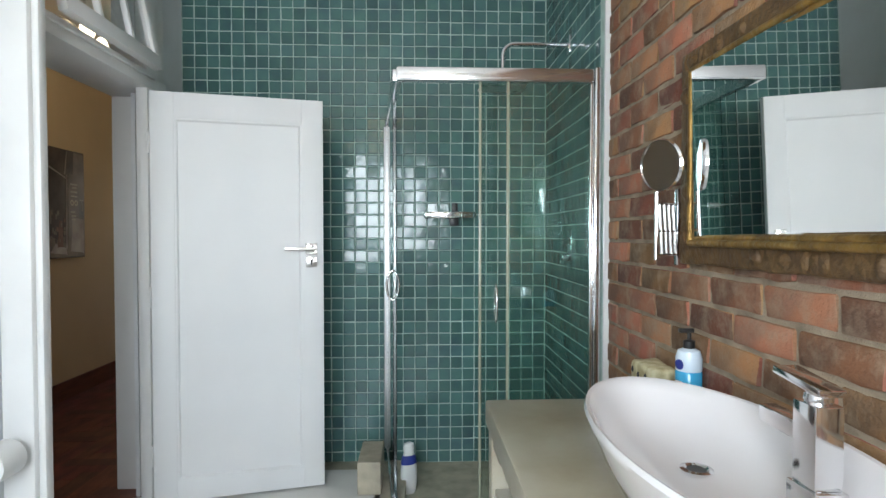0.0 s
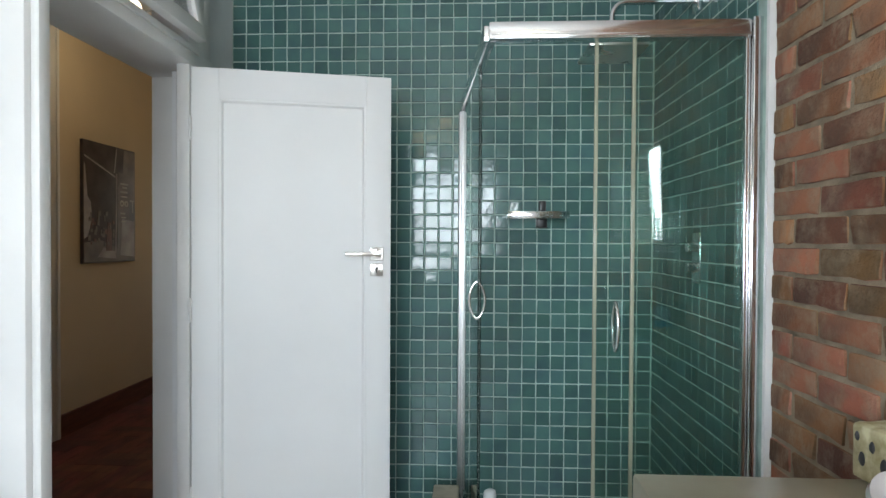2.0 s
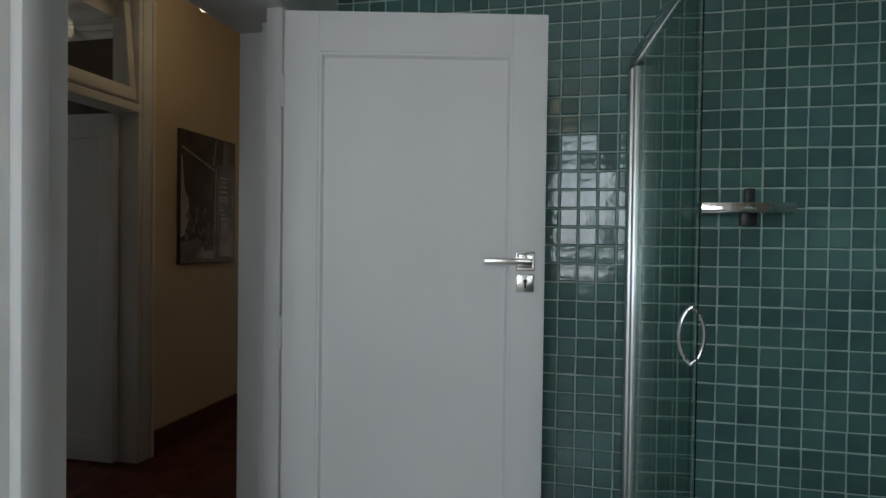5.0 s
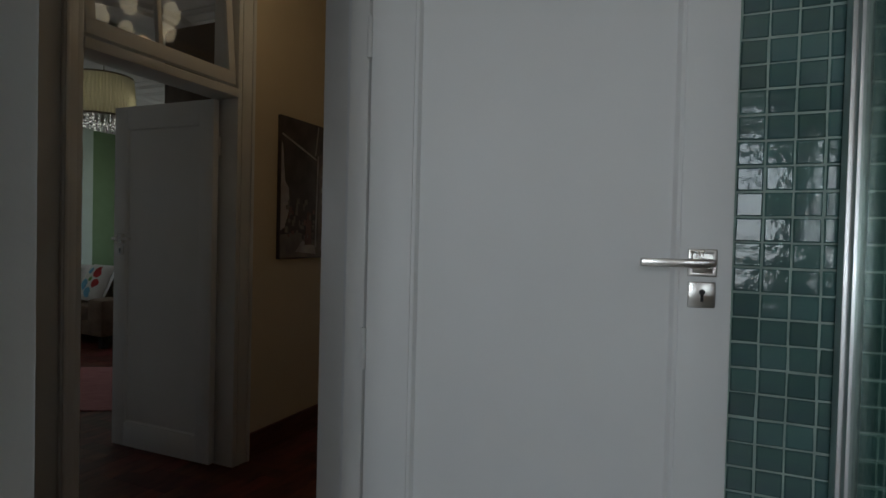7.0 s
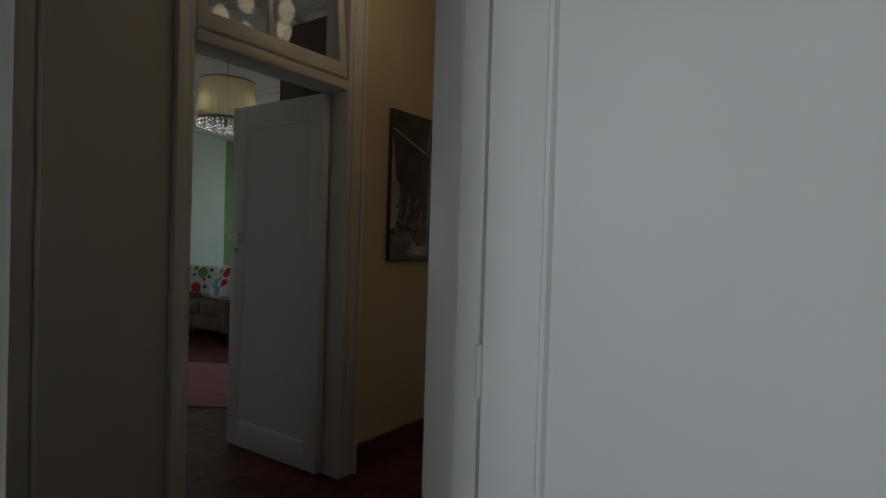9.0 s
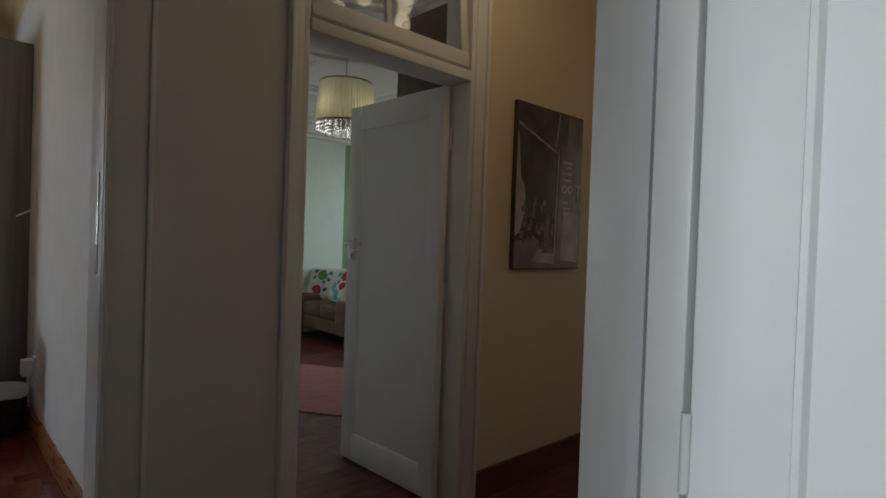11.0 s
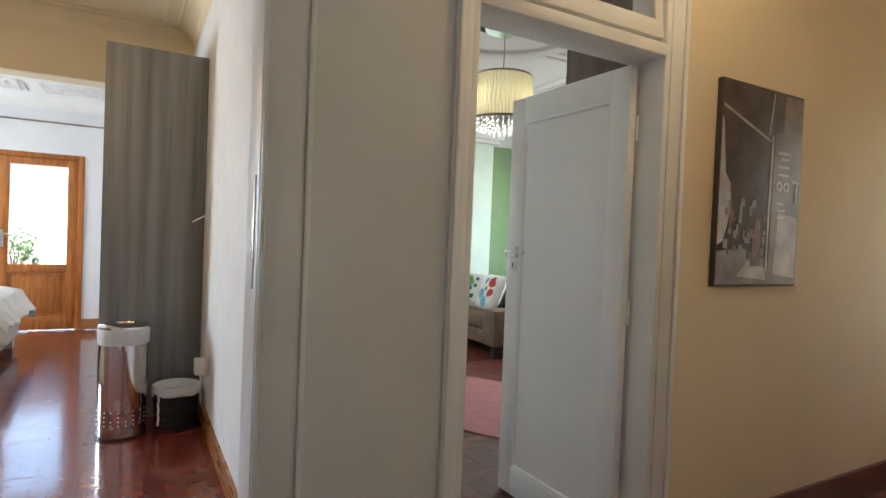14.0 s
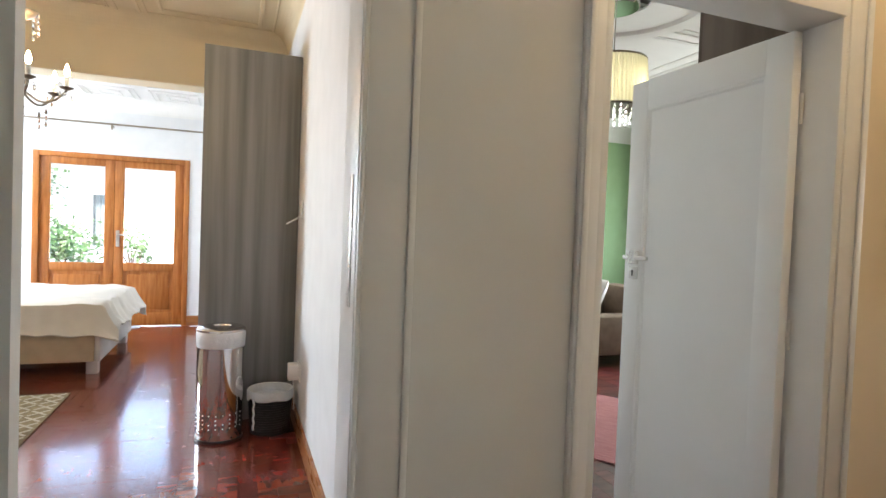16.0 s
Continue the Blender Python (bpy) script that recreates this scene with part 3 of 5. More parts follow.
ms = pose(FL.x, FL.y, 0, 0, 0, sa)
part("side_rail", boxes((0.0, sl, -0.022, 0.022, 1.985, 2.04), bev=0.008), ALU, sh, "polished aluminium side rail", ms)
part("bottom_rail", boxes((0.41, 1.285, 2.40, 2.436, 0.0, 0.035), bev=0.006), ALU, sh)
part("bottom_side_rail", boxes((0.0, sl, -0.018, 0.018, 0.0, 0.035), bev=0.006), ALU, sh, "", ms)
wc = part("wall_channel", boxes((1.255, 1.288, 2.39, 2.445, 0.03, 2.05), bev=0.006), CHROME, sh, "chrome wall channel")
part("channel_groove", boxes((1.238, 1.254, 2.405, 2.43, 0.03, 1.985), bev=0.004), ALU, wc)
part("wall_channel", boxes((sl - 0.05, sl, -0.028, 0.028, 0.03, 1.985), bev=0.007), SATIN, sh, "bright wall channel", ms)
part("channel_strip", boxes((sl - 0.085, sl - 0.055, -0.018, 0.018, 0.035, 1.98), bev=0.004), SATIN, sh, "", ms)
for x0, x1, y in ((0.765, 1.25, 2.432), (0.882, 1.24, 2.409)):
    g = part("glass_panel", boxes((x0, x1, y - 0.0018, y + 0.0018, 0.035, 1.985)), GLASS, sh, "clear toughened glass")
    g.visible_shadow = False
    part("seal_strip", boxes((x0 - 0.006, x0 + 0.006, y - 0.006, y + 0.006, 0.035, 1.985), bev=0.002), BEVELG, sh, "yellowed seal strip")
for a0, a1, y in ((0.235, sl - 0.05, 0.008), (0.34, sl - 0.05, -0.012)):
    g = part("glass_panel", boxes((a0, a1, y - 0.0015, y + 0.0015, 0.035, 1.985)), GLASS, sh, "clear toughened glass", ms)
    g.visible_shadow = False


def bow_handle(z0, z1, out):
    pts = []
    for i in range(13):
        u = i / 12
        pts.append((0, out * math.sin(math.pi * u) ** 0.6, z0 + (z1 - z0) * u))
    return tube(pts, 0.006, 10)


for s in (-1, 1):
    part("bow_handle", bow_handle(0.955, 1.118, s * 0.035), CHROME, sh, "curved chrome handle", pose(0.835, 2.432, 0))
    part("bow_handle", bow_handle(1.02, 1.165, s * 0.03), CHROME, sh, "curved chrome handle", ms @ pose(0.28, 0.008, 0))

# shower floor and kerb
structure("floor_shower", boxes((0.3, TX, 2.40, BY, -0.25, -0.085)), STONE, "beige stone shower floor", "floor")
structure("shower_kerb", boxes((0.33, TX, 2.37, 2.45, -0.2, 0.0), (0.27, 0.43, 2.45, 3.3, -0.2, 0.0), bev=0.004), STONE, "beige stone shower kerb", "kerb")
structure("ledge", boxes((-0.95, 0.29, 3.18, BY, -0.25, -0.07), (0.185, 0.305, 2.86, 3.16, 0, 0.17), bev=0.006), STONE, "beige stone gutter and kerb block below the tiles", "ledge")

# rain shower
rs = thing("rain_shower", "wall mounted chrome rain shower on a bent arm", "shower head")
pts = [(TX, 2.93, 2.325), (1.12, 2.93, 2.325)]
for i in range(9):
    a = math.pi / 2 * i / 8
    pts.append((1.0 - 0.06 * math.sin(a) + 0.0, 2.93, 2.265 + 0.06 * math.cos(a)))
pts.append((0.94, 2.93, 2.13))
part("arm", tube(pts, 0.012, 12), CHROME, rs)
part("wall_plate", boxes((TX - 0.01, TX, 2.90, 2.96, 2.28, 2.37), bev=0.003), CHROME, rs)
part("head", boxes((0.82, 1.06, 2.81, 3.05, 2.105, 2.118), bev=0.004), BRUSHED, rs, "flat square shower head")
part("collar", lathe([(0.022, 2.118), (0.022, 2.14), (0.014, 2.15)], 20, pose(0.94, 2.93, 0)), CHROME, rs)
# valve
v = thing("shower_valve", "chrome shower mixer plate with two knobs", "shower valve")
part("plate", boxes((TX - 0.008, TX, 2.86, 2.94, 1.15, 1.36), bev=0.003), CHROME, v)
for z in (1.30, 1.215):
    part("knob", lathe([(0.022, 0), (0.022, 0.035), (0.018, 0.04)], 20, pose(TX - 0.006, 2.90, z, 0, -90)), CHROME, v)
    part("knob_lever", boxes((TX - 0.052, TX - 0.04, 2.87, 2.905, z - 0.006, z + 0.006), bev=0.003), CHROME, v)
# corner shelf on the back wall
s = thing("shower_shelf", "narrow chrome shower shelf on the tiles", "shelf")
part("tray", boxes((0.535, 0.845, BY - 0.12, BY - 0.005, 1.435, 1.45), (0.535, 0.845, BY - 0.125, BY - 0.118, 1.435, 1.472), (0.535, 0.541, BY - 0.12, BY - 0.005, 1.45, 1.472), (0.839, 0.845, BY - 0.12, BY - 0.005, 1.45, 1.472), bev=0.003), CHROME, s)
part("bracket", boxes((0.69, 0.745, BY - 0.04, BY, 1.39, 1.45), (0.705, 0.74, BY - 0.03, BY, 1.472, 1.53), bev=0.004), BLACK, s, "dark plastic bracket")
# shampoo bottle
b = thing("shampoo_bottle", "white plastic shampoo bottle with navy label on shower floor", "bottle", pose(0.445, 3.06, -0.085, 0, 0, 25) @ Matrix.Scale(1.12, 4))
part("body", lathe([(0.028, 0), (0.036, 0.008), (0.042, 0.05), (0.043, 0.10), (0.039, 0.16), (0.03, 0.19), (0.022, 0.205)], 28, sy=0.62), PLASTIC, b)
part("cap", lathe([(0.026, 0.205), (0.028, 0.225), (0.024, 0.245), (0.012, 0.252)], 24, sy=0.75), PLASTIC, b)
part("label_band", lathe([(0.0415, 0.148), (0.0375, 0.175), (0.0325, 0.190)], 28, sy=0.64), NAVY, b, "navy blue label")

# vanity of cast concrete
vn = thing("vanity", "cast concrete vanity counter with open shelf", "vanity")
part("top", boxes((0.715, BX, 0.1, 1.815, 0.72, 0.80), bev=0.008), CONCRETE, vn)
part("end_panel", boxes((0.725, BX, 1.735, 1.808, 0.0, 0.722), bev=0.006), CONCRETE, vn)
part("end_panel", boxes((0.725, BX, 0.11, 0.18, 0.0, 0.722), bev=0.006), CONCRETE, vn)
part("shelf", boxes((0.735, BX, 0.18, 1.735, 0.50, 0.545), bev=0.005), CONCRETE, vn)
part("front_fillet", boxes((0.727, 0.80, 1.60, 1.735, 0.66, 0.721), bev=0.02), CONCRETE, vn)
solid("rolled_towel", lathe([(0.0, 0), (0.05, 0.002), (0.062, 0.015), (0.064, 0.1), (0.062, 0.34), (0.05, 0.352), (0, 0.354)], 24, pose(0.78, 1.50, 0.609, 0, 90)), TOWEL, "rolled dark brown towel on the vanity shelf", "towel")
solid("blue_cloth", boxes((0.80, 1.05, 1.27, 1.40, 0.545, 0.62), bev=0.03), BLUECLOTH, "folded light blue cloth on the vanity shelf", "cloth")


# basin
def basin():
    bn = thing("vessel_basin", "white oval ceramic vessel basin on the counter", "basin", pose(1.055, 1.03, 0.80))
    prof = [(0.0, 0.0), (0.62, 0.0), (0.70, 0.012), (0.86, 0.075), (0.975, 0.135), (1.0, 0.150), (0.985, 0.160), (0.955, 0.158), (0.90, 0.138), (0.78, 0.085), (0.55, 0.045), (0.25, 0.030), (0.0, 0.028)]
    bm = lathe([(r, z) for r, z in prof], 64, sx=0.215, sy=0.445)
    part("bowl", bm, CERAMIC, bn)
    dr = part("drain", lathe([(0.032, 0.030), (0.034, 0.034), (0.026, 0.036), (0.02, 0.031), (0.0, 0.030)], 24, pose(0.03, 0.14, 0.006)), CHROME, bn, "chrome drain ring")
    part("drain_hole", lathe([(0.02, 0.0), (0.02, 0.002)], 20, pose(0.03, 0.14, 0.037)), BLACK, dr)
    return bn


basin()
fa = thing("basin_tap", "square chrome pillar basin mixer with flat lever", "tap", pose(1.180, 0.945, 0.80) @ Matrix.Diagonal((0.84, 0.84, 1.0, 1)))
part("base_plate", boxes((-0.036, 0.036, -0.044, 0.044, 0.0, 0.105), bev=0.004), CHROME, fa)
part("body", boxes((-0.030, 0.030, -0.034, 0.034, 0.105, 0.248), bev=0.003), CHROME, fa)
part("spout", boxes((-0.021, 0.021, 0.030, 0.165, 0.172, 0.205), bev=0.003), CHROME, fa)
part("lever", boxes((-0.029, 0.029, -0.040, 0.105, 0.0, 0.014), bev=0.003), CHROME, fa, "flat chrome lever", pose(0, 0, 0.268, 6))
part("cartridge", lathe([(0.024, 0.246), (0.027, 0.254), (0.024, 0.264), (0.014, 0.270)], 24), CHROME, fa)

so = thing("soap_dispenser", "clear pump bottle half full of blue soap", "soap dispenser", pose(1.268, 1.575, 0.80))
part("body", lathe([(0.034, 0.148), (0.036, 0.151), (0.036, 0.185), (0.03, 0.205), (0.014, 0.213)], 28), BOTTLEW, so, "pale translucent bottle")
part("soap", lathe([(0.033, 0), (0.036, 0.005), (0.036, 0.145), (0.034, 0.148)], 28), BLUEL, so, "blue liquid soap")
part("collar", lathe([(0.016, 0.212), (0.016, 0.232), (0.008, 0.236)], 20), BLACK, so, "black pump collar")
pm = part("pump", tube([(0, 0, 0.23), (0, 0, 0.258)], 0.006), BLACK, so, "black pump")
part("nozzle", boxes((-0.03, 0.012, -0.009, 0.009, 0.256, 0.268), bev=0.004), BLACK, pm)
part("label_patch", lathe([(0.0145, -0.001), (0.0145, 0.001)], 24, pose(-0.034, -0.013, 0.168, 0, 90, 20)), NAVY, so, "round dark label")
for i in range(3):
    part("label_bar", boxes((-0.0385, -0.0365, -0.012, 0.012, 0.118 - i * 0.009, 0.122 - i * 0.009)), PLASTIC, so, "pale line of small print", pose(0, 0, 0, 0, 0, 20))
bm = boxes((-0.045, 0.045, -0.085, 0.07, 0.0, 0.125), bev=0.014)
bmesh.ops.subdivide_edges(bm, edges=bm.edges, cuts=3, use_grid_fill=True)
for q in bm.verts:
    q.co += 0.004 * noise.noise_vector(q.co * 30)
sd_ = solid("soap_dish", bm, SOAPST, "speckled cream stone soap holder with dark flecks", "soap dish", pose(1.24, 1.755, 0.804))
for dy, dz, w in ((-0.055, 0.09, 0.009), (-0.035, 0.055, 0.012), (0.0, 0.085, 0.008), (0.03, 0.05, 0.010), (0.045, 0.095, 0.007)):
    part("fleck", lathe([(0.0, 0.004), (w * 0.7, 0.003), (w, 0.0)], 10, pose(-0.0455, dy, dz, 0, -90), sx=1.6), LATCH, sd_, "dark fleck")

# gilt mirror
mi = thing("gilt_mirror", "large wall mirror in a carved antique gilt frame", "mirror")
Y0, Y1, Z0, Z1 = 0.30, 1.665, 1.25, 1.862
part("mirror_glass", boxes((-0.002, 0.002, -(Y1 - Y0) / 2 + 0.11, (Y1 - Y0) / 2 - 0.11, -0.235, 0.235)), MIRROR, mi, "silvered mirror glass", pose(BX - 0.027, (Y0 + Y1) / 2, 1.551, 0, -1.6, 1.8))
F = [(Y0, Y1, Z0, Z0 + 0.09), (Y0, Y1, Z1 - 0.10, Z1), (Y0, Y0 + 0.13, Z0 + 0.09, Z1 - 0.10), (Y1 - 0.13, Y1, Z0 + 0.09, Z1 - 0.10)]
for y0, y1, z0, z1 in F:
    bm = boxes((BX - 0.03, BX - 0.001, y0, y1, z0, z1), bev=0.008)
    bmesh.ops.subdivide_edges(bm, edges=[e for e in bm.edges if e.calc_length() > 0.2], cuts=24, use_grid_fill=True)
    for q in bm.verts:
        q.co += Vector((0.006, 0.004, 0.004)) * noise.noise(q.co * 22)
    part("outer_frame", bm, GILTDARK, mi, "dark worn carved gilt")
for k, (g, d) in enumerate(((0.085, 0.04), (0.105, 0.032))):
    y0, y1, z0, z1 = Y0 + g, Y1 - g, Z0 + g * 0.72, Z1 - g * 0.78
    bm = bmesh.new()
    for a, c in (((y0, z0), (y1, z0)), ((y1, z0), (y1, z1)), ((y1, z1), (y0, z1)), ((y0, z1), (y0, z0))):
        tube([(BX - d, *a), (BX - d, *c)], 0.010, 10, bm)
    part("bead", bm, GILT, mi, "bright gilt bead")
random.seed(5)
for i in range(46):
    e = random.random()
    if e < 0.6:
        y, z = random.uniform(Y0, Y1), random.choice((Z0 + 0.03, Z1 - 0.03))
    else:
        y, z = random.choice((Y0 + 0.04, Y1 - 0.04)), random.uniform(Z0, Z1)
    bm = lathe([(0.0, -0.006), (0.6, -0.004), (1, 0), (0.7, 0.005), (0, 0.008)], 10, pose(BX - 0.03, y, z, random.uniform(-20, 20), -90) @ Matrix.Scale(1, 4), sx=random.uniform(0.012, 0.028), sy=random.uniform(0.012, 0.03))
    part("carved_ornament", bm, GILTDARK, mi)

# shaving mirror on a scissor arm
sm = thing("shaving_mirror", "round chrome shaving mirror on an extending scissor arm", "mirror")
ms2 = pose(1.2, 1.615, 1.535, 94, 0, -66) @ Matrix.Scale(0.93, 4)
part("mirror_glass", lathe([(0.0, 0.0), (0.073, 0.0), (0.073, 0.002), (0.0, 0.002)], 40), MIRROR, sm, "round mirror glass", ms2 @ pose(0, 0, 0.006))
part("rim", lathe([(0.078, -0.008), (0.082, 0.0), (0.078, 0.009), (0.073, 0.009), (0.073, -0.008)], 40), CHROME, sm, "", ms2)
part("post", tube([(1.2, 1.645, 1.26), (1.2, 1.645, 1.46)], 0.006), CHROME, sm)
part("wall_bar", boxes((BX - 0.02, BX, 1.70, 1.725, 1.24, 1.475), bev=0.004), CHROME, sm)
for z in (1.275, 1.345, 1.425):
    part("cross_rod", tube([(1.2, 1.645, z), (BX - 0.01, 1.712, z)], 0.0045, 8), CHROME, sm)
for k in range(4):
    f0, f1 = 0.12 + 0.2 * k, 0.26 + 0.2 * k
    a = Vector((1.2, 1.645, 1.425)).lerp(Vector((BX - 0.01, 1.712, 1.425)), f0)
    c = Vector((1.2, 1.645, 1.275)).lerp(Vector((BX - 0.01, 1.712, 1.275)), f1)
    part("slanted_blade", tube([a, c], 0.0055, 6), BRUSHED, sm, "slanted brushed metal blade")

# bathroom window, toilet roll, ceiling lamp
wd = thing("window_bathroom", "white framed bathroom window", "window", kind="structure")
for x0, x1, z0, z1 in ((-0.57, -0.52, 1.08, 2.30), (0.62, 0.67, 1.08, 2.30), (-0.52, 0.62, 1.08, 1.13), (-0.52, 0.62, 2.25, 2.30), (0.025, 0.075, 1.13, 2.25)):
    part("window_frame", boxes((x0, x1, -1.185, -1.14, z0, z1), bev=0.004), FRAMEW, wd)
tr = thing("toilet_roll", "white toilet paper roll on a chrome wall holder", "toilet roll")
part("paper", lathe([(0.02, -0.05), (0.055, -0.05), (0.056, 0.05), (0.02, 0.05)], 28, pose(-0.765, 1.74, 0.65, 90, 0, 0)), PLASTIC, tr)
part("holder", tube([(-0.845, 1.805, 0.65), (-0.765, 1.805, 0.65), (-0.765, 1.68, 0.65)], 0.006), CHROME, tr)
cl = thing("bathroom_ceiling_light", "small brass ceiling light with four warm bulbs", "ceiling light", pose(0.0, -0.48, H))
part("rose", lathe([(0.06, -0.03), (0.07, 0.0)], 24), GILT, cl)
part("stem", tube([(0, 0, -0.02), (0, 0, -0.36)], 0.009, 10), GILT, cl)
for i in range(4):
    a = math.pi / 2 * i + 0.4
    x, y = 0.19 * math.cos(a), 0.19 * math.sin(a)
    part("arm", tube([(0, 0, -0.36), (x * 0.5, y * 0.5, -0.40), (x, y, -0.37)], 0.007, 8), GILT, cl)
    part("bulb", lathe([(0.0, -0.045), (0.022, -0.035), (0.028, -0.015), (0.014, 0.02), (0.012, 0.04)], 16, pose(x, y, -0.375)), BULB, cl, "glowing warm bulb")

# ---- hall things ----
# canvas print of a dark street, told by blocks of tone
cv = thing("canvas_print", "dark canvas photo print of a city street with a sign", "picture", pose(HX, 4.30, 1.148))
W_, H_ = 0.60, 0.872
P1 = mat("print_dark", (0.095, 0.076, 0.072), 0.6, vary=0.35, scale=7, bump=0.1, hue=(0.04, 0.032, 0.033))
P2 = mat("print_greybrown", (0.20, 0.155, 0.135), 0.45, vary=0.35, scale=9, bump=0.1, hue=(0.09, 0.06, 0.055))
P3 = mat("print_pale", (0.42, 0.38, 0.36), 0.45, vary=0.3, scale=8, bump=0.1, hue=(0.22, 0.17, 0.16))
P4 = mat("print_rust", (0.20, 0.105, 0.085), 0.6, vary=0.35, scale=12, bump=0.1, hue=(0.10, 0.045, 0.035))
P5 = mat("print_cream_marks", (0.55, 0.50, 0.40), 0.45, vary=0.2, scale=12, bump=0.1)
part("canvas", boxes((0.0, 0.026, 0, W_, 0, H_), bev=0.003), P1, cv, "dark stretched canvas")


def patch(name, pts, material, lift):
    bm = bmesh.new()
    a = [bm.verts.new((0.026 + lift, u * W_, w * H_)) for u, w in pts]
    c = [bm.verts.new((0.0262, u * W_, w * H_)) for u, w in pts]
    bm.faces.new(a)
    n = len(a)
    for i in range(n):
        bm.faces.new((a[i], a[(i + 1) % n], c[(i + 1) % n], c[i]))
    bmesh.ops.recalc_face_normals(bm, faces=bm.faces)
    part(name, bm, material, cv)


patch("street_patch", ((0.01, 0.01), (0.99, 0.01), (0.99, 0.11), (0.6, 0.13), (0.3, 0.19), (0.01, 0.17)), P2, 0.0006)
patch("pavement_patch", ((0.25, 0.05), (0.6, 0.03), (0.58, 0.09), (0.36, 0.13)), P3, 0.0010)
patch("building_patch", ((0.01, 0.2), (0.07, 0.22), (0.15, 0.36), (0.13, 0.50), (0.07, 0.55), (0.03, 0.80), (0.01, 0.82)), P3, 0.0010)
prnt = random.Random(21)
for i in range(40):
    u, w = prnt.uniform(0.06, 0.54), prnt.uniform(0.13, 0.40)
    du, dw = prnt.uniform(0.02, 0.05), prnt.uniform(0.02, 0.05)
    patch("street_detail", ((u, w), (u + du, w - 0.004), (u + du, w + dw), (u, w + dw)), prnt.choice((P1, P2, P2, P4)), 0.0012 + 0.00004 * i)
patch("roof_patch", ((0.72, 0.6), (0.99, 0.55), (0.99, 0.985), (0.76, 0.99)), P2, 0.0006)
patch("sign_patch", ((0.62, 0.10), (0.86, 0.10), (0.88, 0.76), (0.64, 0.79)), P2, 0.0014)
patch("glow_patch", ((0.68, 0.06), (0.97, 0.04), (0.97, 0.36), (0.72, 0.38)), P3, 0.0018)
patch("wire_line", ((0.02, 0.865), (0.02, 0.88), (0.59, 0.745), (0.59, 0.73)), P3, 0.0014)
patch("post_line", ((0.575, 0.08), (0.60, 0.08), (0.625, 0.77), (0.60, 0.77)), P3, 0.0020)
patch("post_line", ((0.555, 0.77), (0.575, 0.77), (0.62, 0.985), (0.605, 0.985)), P3, 0.0020)
patch("glow_patch", ((0.40, 0.10), (0.52, 0.10), (0.5, 0.34), (0.44, 0.34)), P4, 0.0016)
for u, w, du, dw in ((0.68, 0.68, 0.16, 0.016), (0.72, 0.65, 0.10, 0.014), (0.68, 0.61, 0.15, 0.014), (0.69, 0.57, 0.14, 0.012), (0.68, 0.42, 0.10, 0.015), (0.70, 0.385, 0.1, 0.012), (0.70, 0.35, 0.09, 0.012), (0.88, 0.54, 0.09, 0.012), (0.93, 0.44, 0.015, 0.1)):
    patch("sign_bar", ((u, w), (u + du, w), (u + du, w + dw), (u, w + dw)), P5, 0.0024)
for u in (0.715, 0.805):
    part("sign_ring", lathe([(0.012, 0), (0.012, 0.0026), (0.024, 0.0026), (0.024, 0), (0.012, 0)], 20, pose(0.0262, u * W_, 0.515 * H_, 0, 90)), P5, cv)

hp = thing("hall_chandelier", "hall ceiling light with glowing white glass tulip shades", "ceiling light", pose(-1.75, 3.92, H))
part("rose", lathe([(0.05, -0.03), (0.065, 0.0)], 28), CHROME, hp)
part("stem", tube([(0, 0, -0.02), (0, 0, -0.36)], 0.009, 10), CHROME, hp)
up = pose(0, 0, 0.05)
part("hub", lathe([(0.0, -0.44), (0.025, -0.43), (0.035, -0.40), (0.012, -0.37)], 20), CHROME, hp, "", up)
for i in range(5):
    a = 2 * math.pi * i / 5 + 0.3
    x, y = 0.20 * math.cos(a), 0.20 * math.sin(a)
    part("arm", tube([(0, 0, -0.40), (x * 0.5, y * 0.5, -0.35), (x * 0.9, y * 0.9, -0.34), (x, y, -0.37)], 0.007, 8), CHROME, hp, "", up)
    part("shade", lathe([(0.018, -0.37), (0.034, -0.39), (0.046, -0.43), (0.042, -0.47), (0.026, -0.50), (0.0, -0.508)], 24, pose(x, y, 0)), TULIP, hp, "glowing white glass tulip shade", up)

# ---- bedroom things ----
wr = thing("wardrobe", "tall wardrobe of grey woodgrain board", "wardrobe")
part("side_panel", boxes((-5.152, -5.13, 2.0, WY - 0.004, 0.0, 2.50), bev=0.002), GREYWOOD, wr)
part("body", boxes((-7.0, -5.153, 2.03, WY - 0.004, 0.0, 2.49), bev=0.002), GREYWOOD, wr)
for i in range(4):
    x = -6.99 + i * 0.46
    part("door", boxes((x, x + 0.455, 2.008, 2.028, 0.08, 2.48), bev=0.002), GREYWOOD, wr)

bi = thing("laundry_bin", "tall polished steel bin with white liner collar", "bin", pose(-4.845, 2.15, 0))
part("drum", lathe([(0.135, 0.0), (0.138, 0.012), (0.138, 0.66), (0.134, 0.66), (0.13, 0.02)], 48), STEEL, bi)
part("base_ring", lathe([(0.14, 0.0), (0.142, 0.008), (0.14, 0.018), (0.137, 0.018)], 48), BLACK, bi, "black rubber base ring")
part("liner", lathe([(0.1395, 0.575), (0.1415, 0.58), (0.1445, 0.655), (0.142, 0.672), (0.137, 0.672)], 48), LINER, bi, "folded white bag collar")
lid = part("lid", lathe([(0.143, 0.672), (0.143, 0.684), (0.13, 0.694), (0.06, 0.698), (0.055, 0.69), (0.045, 0.684)], 48), STEEL, bi, "polished lid with a round hole")
part("lid_hole", lathe([(0.0, 0.684), (0.05, 0.686)], 32), BLACK, lid)
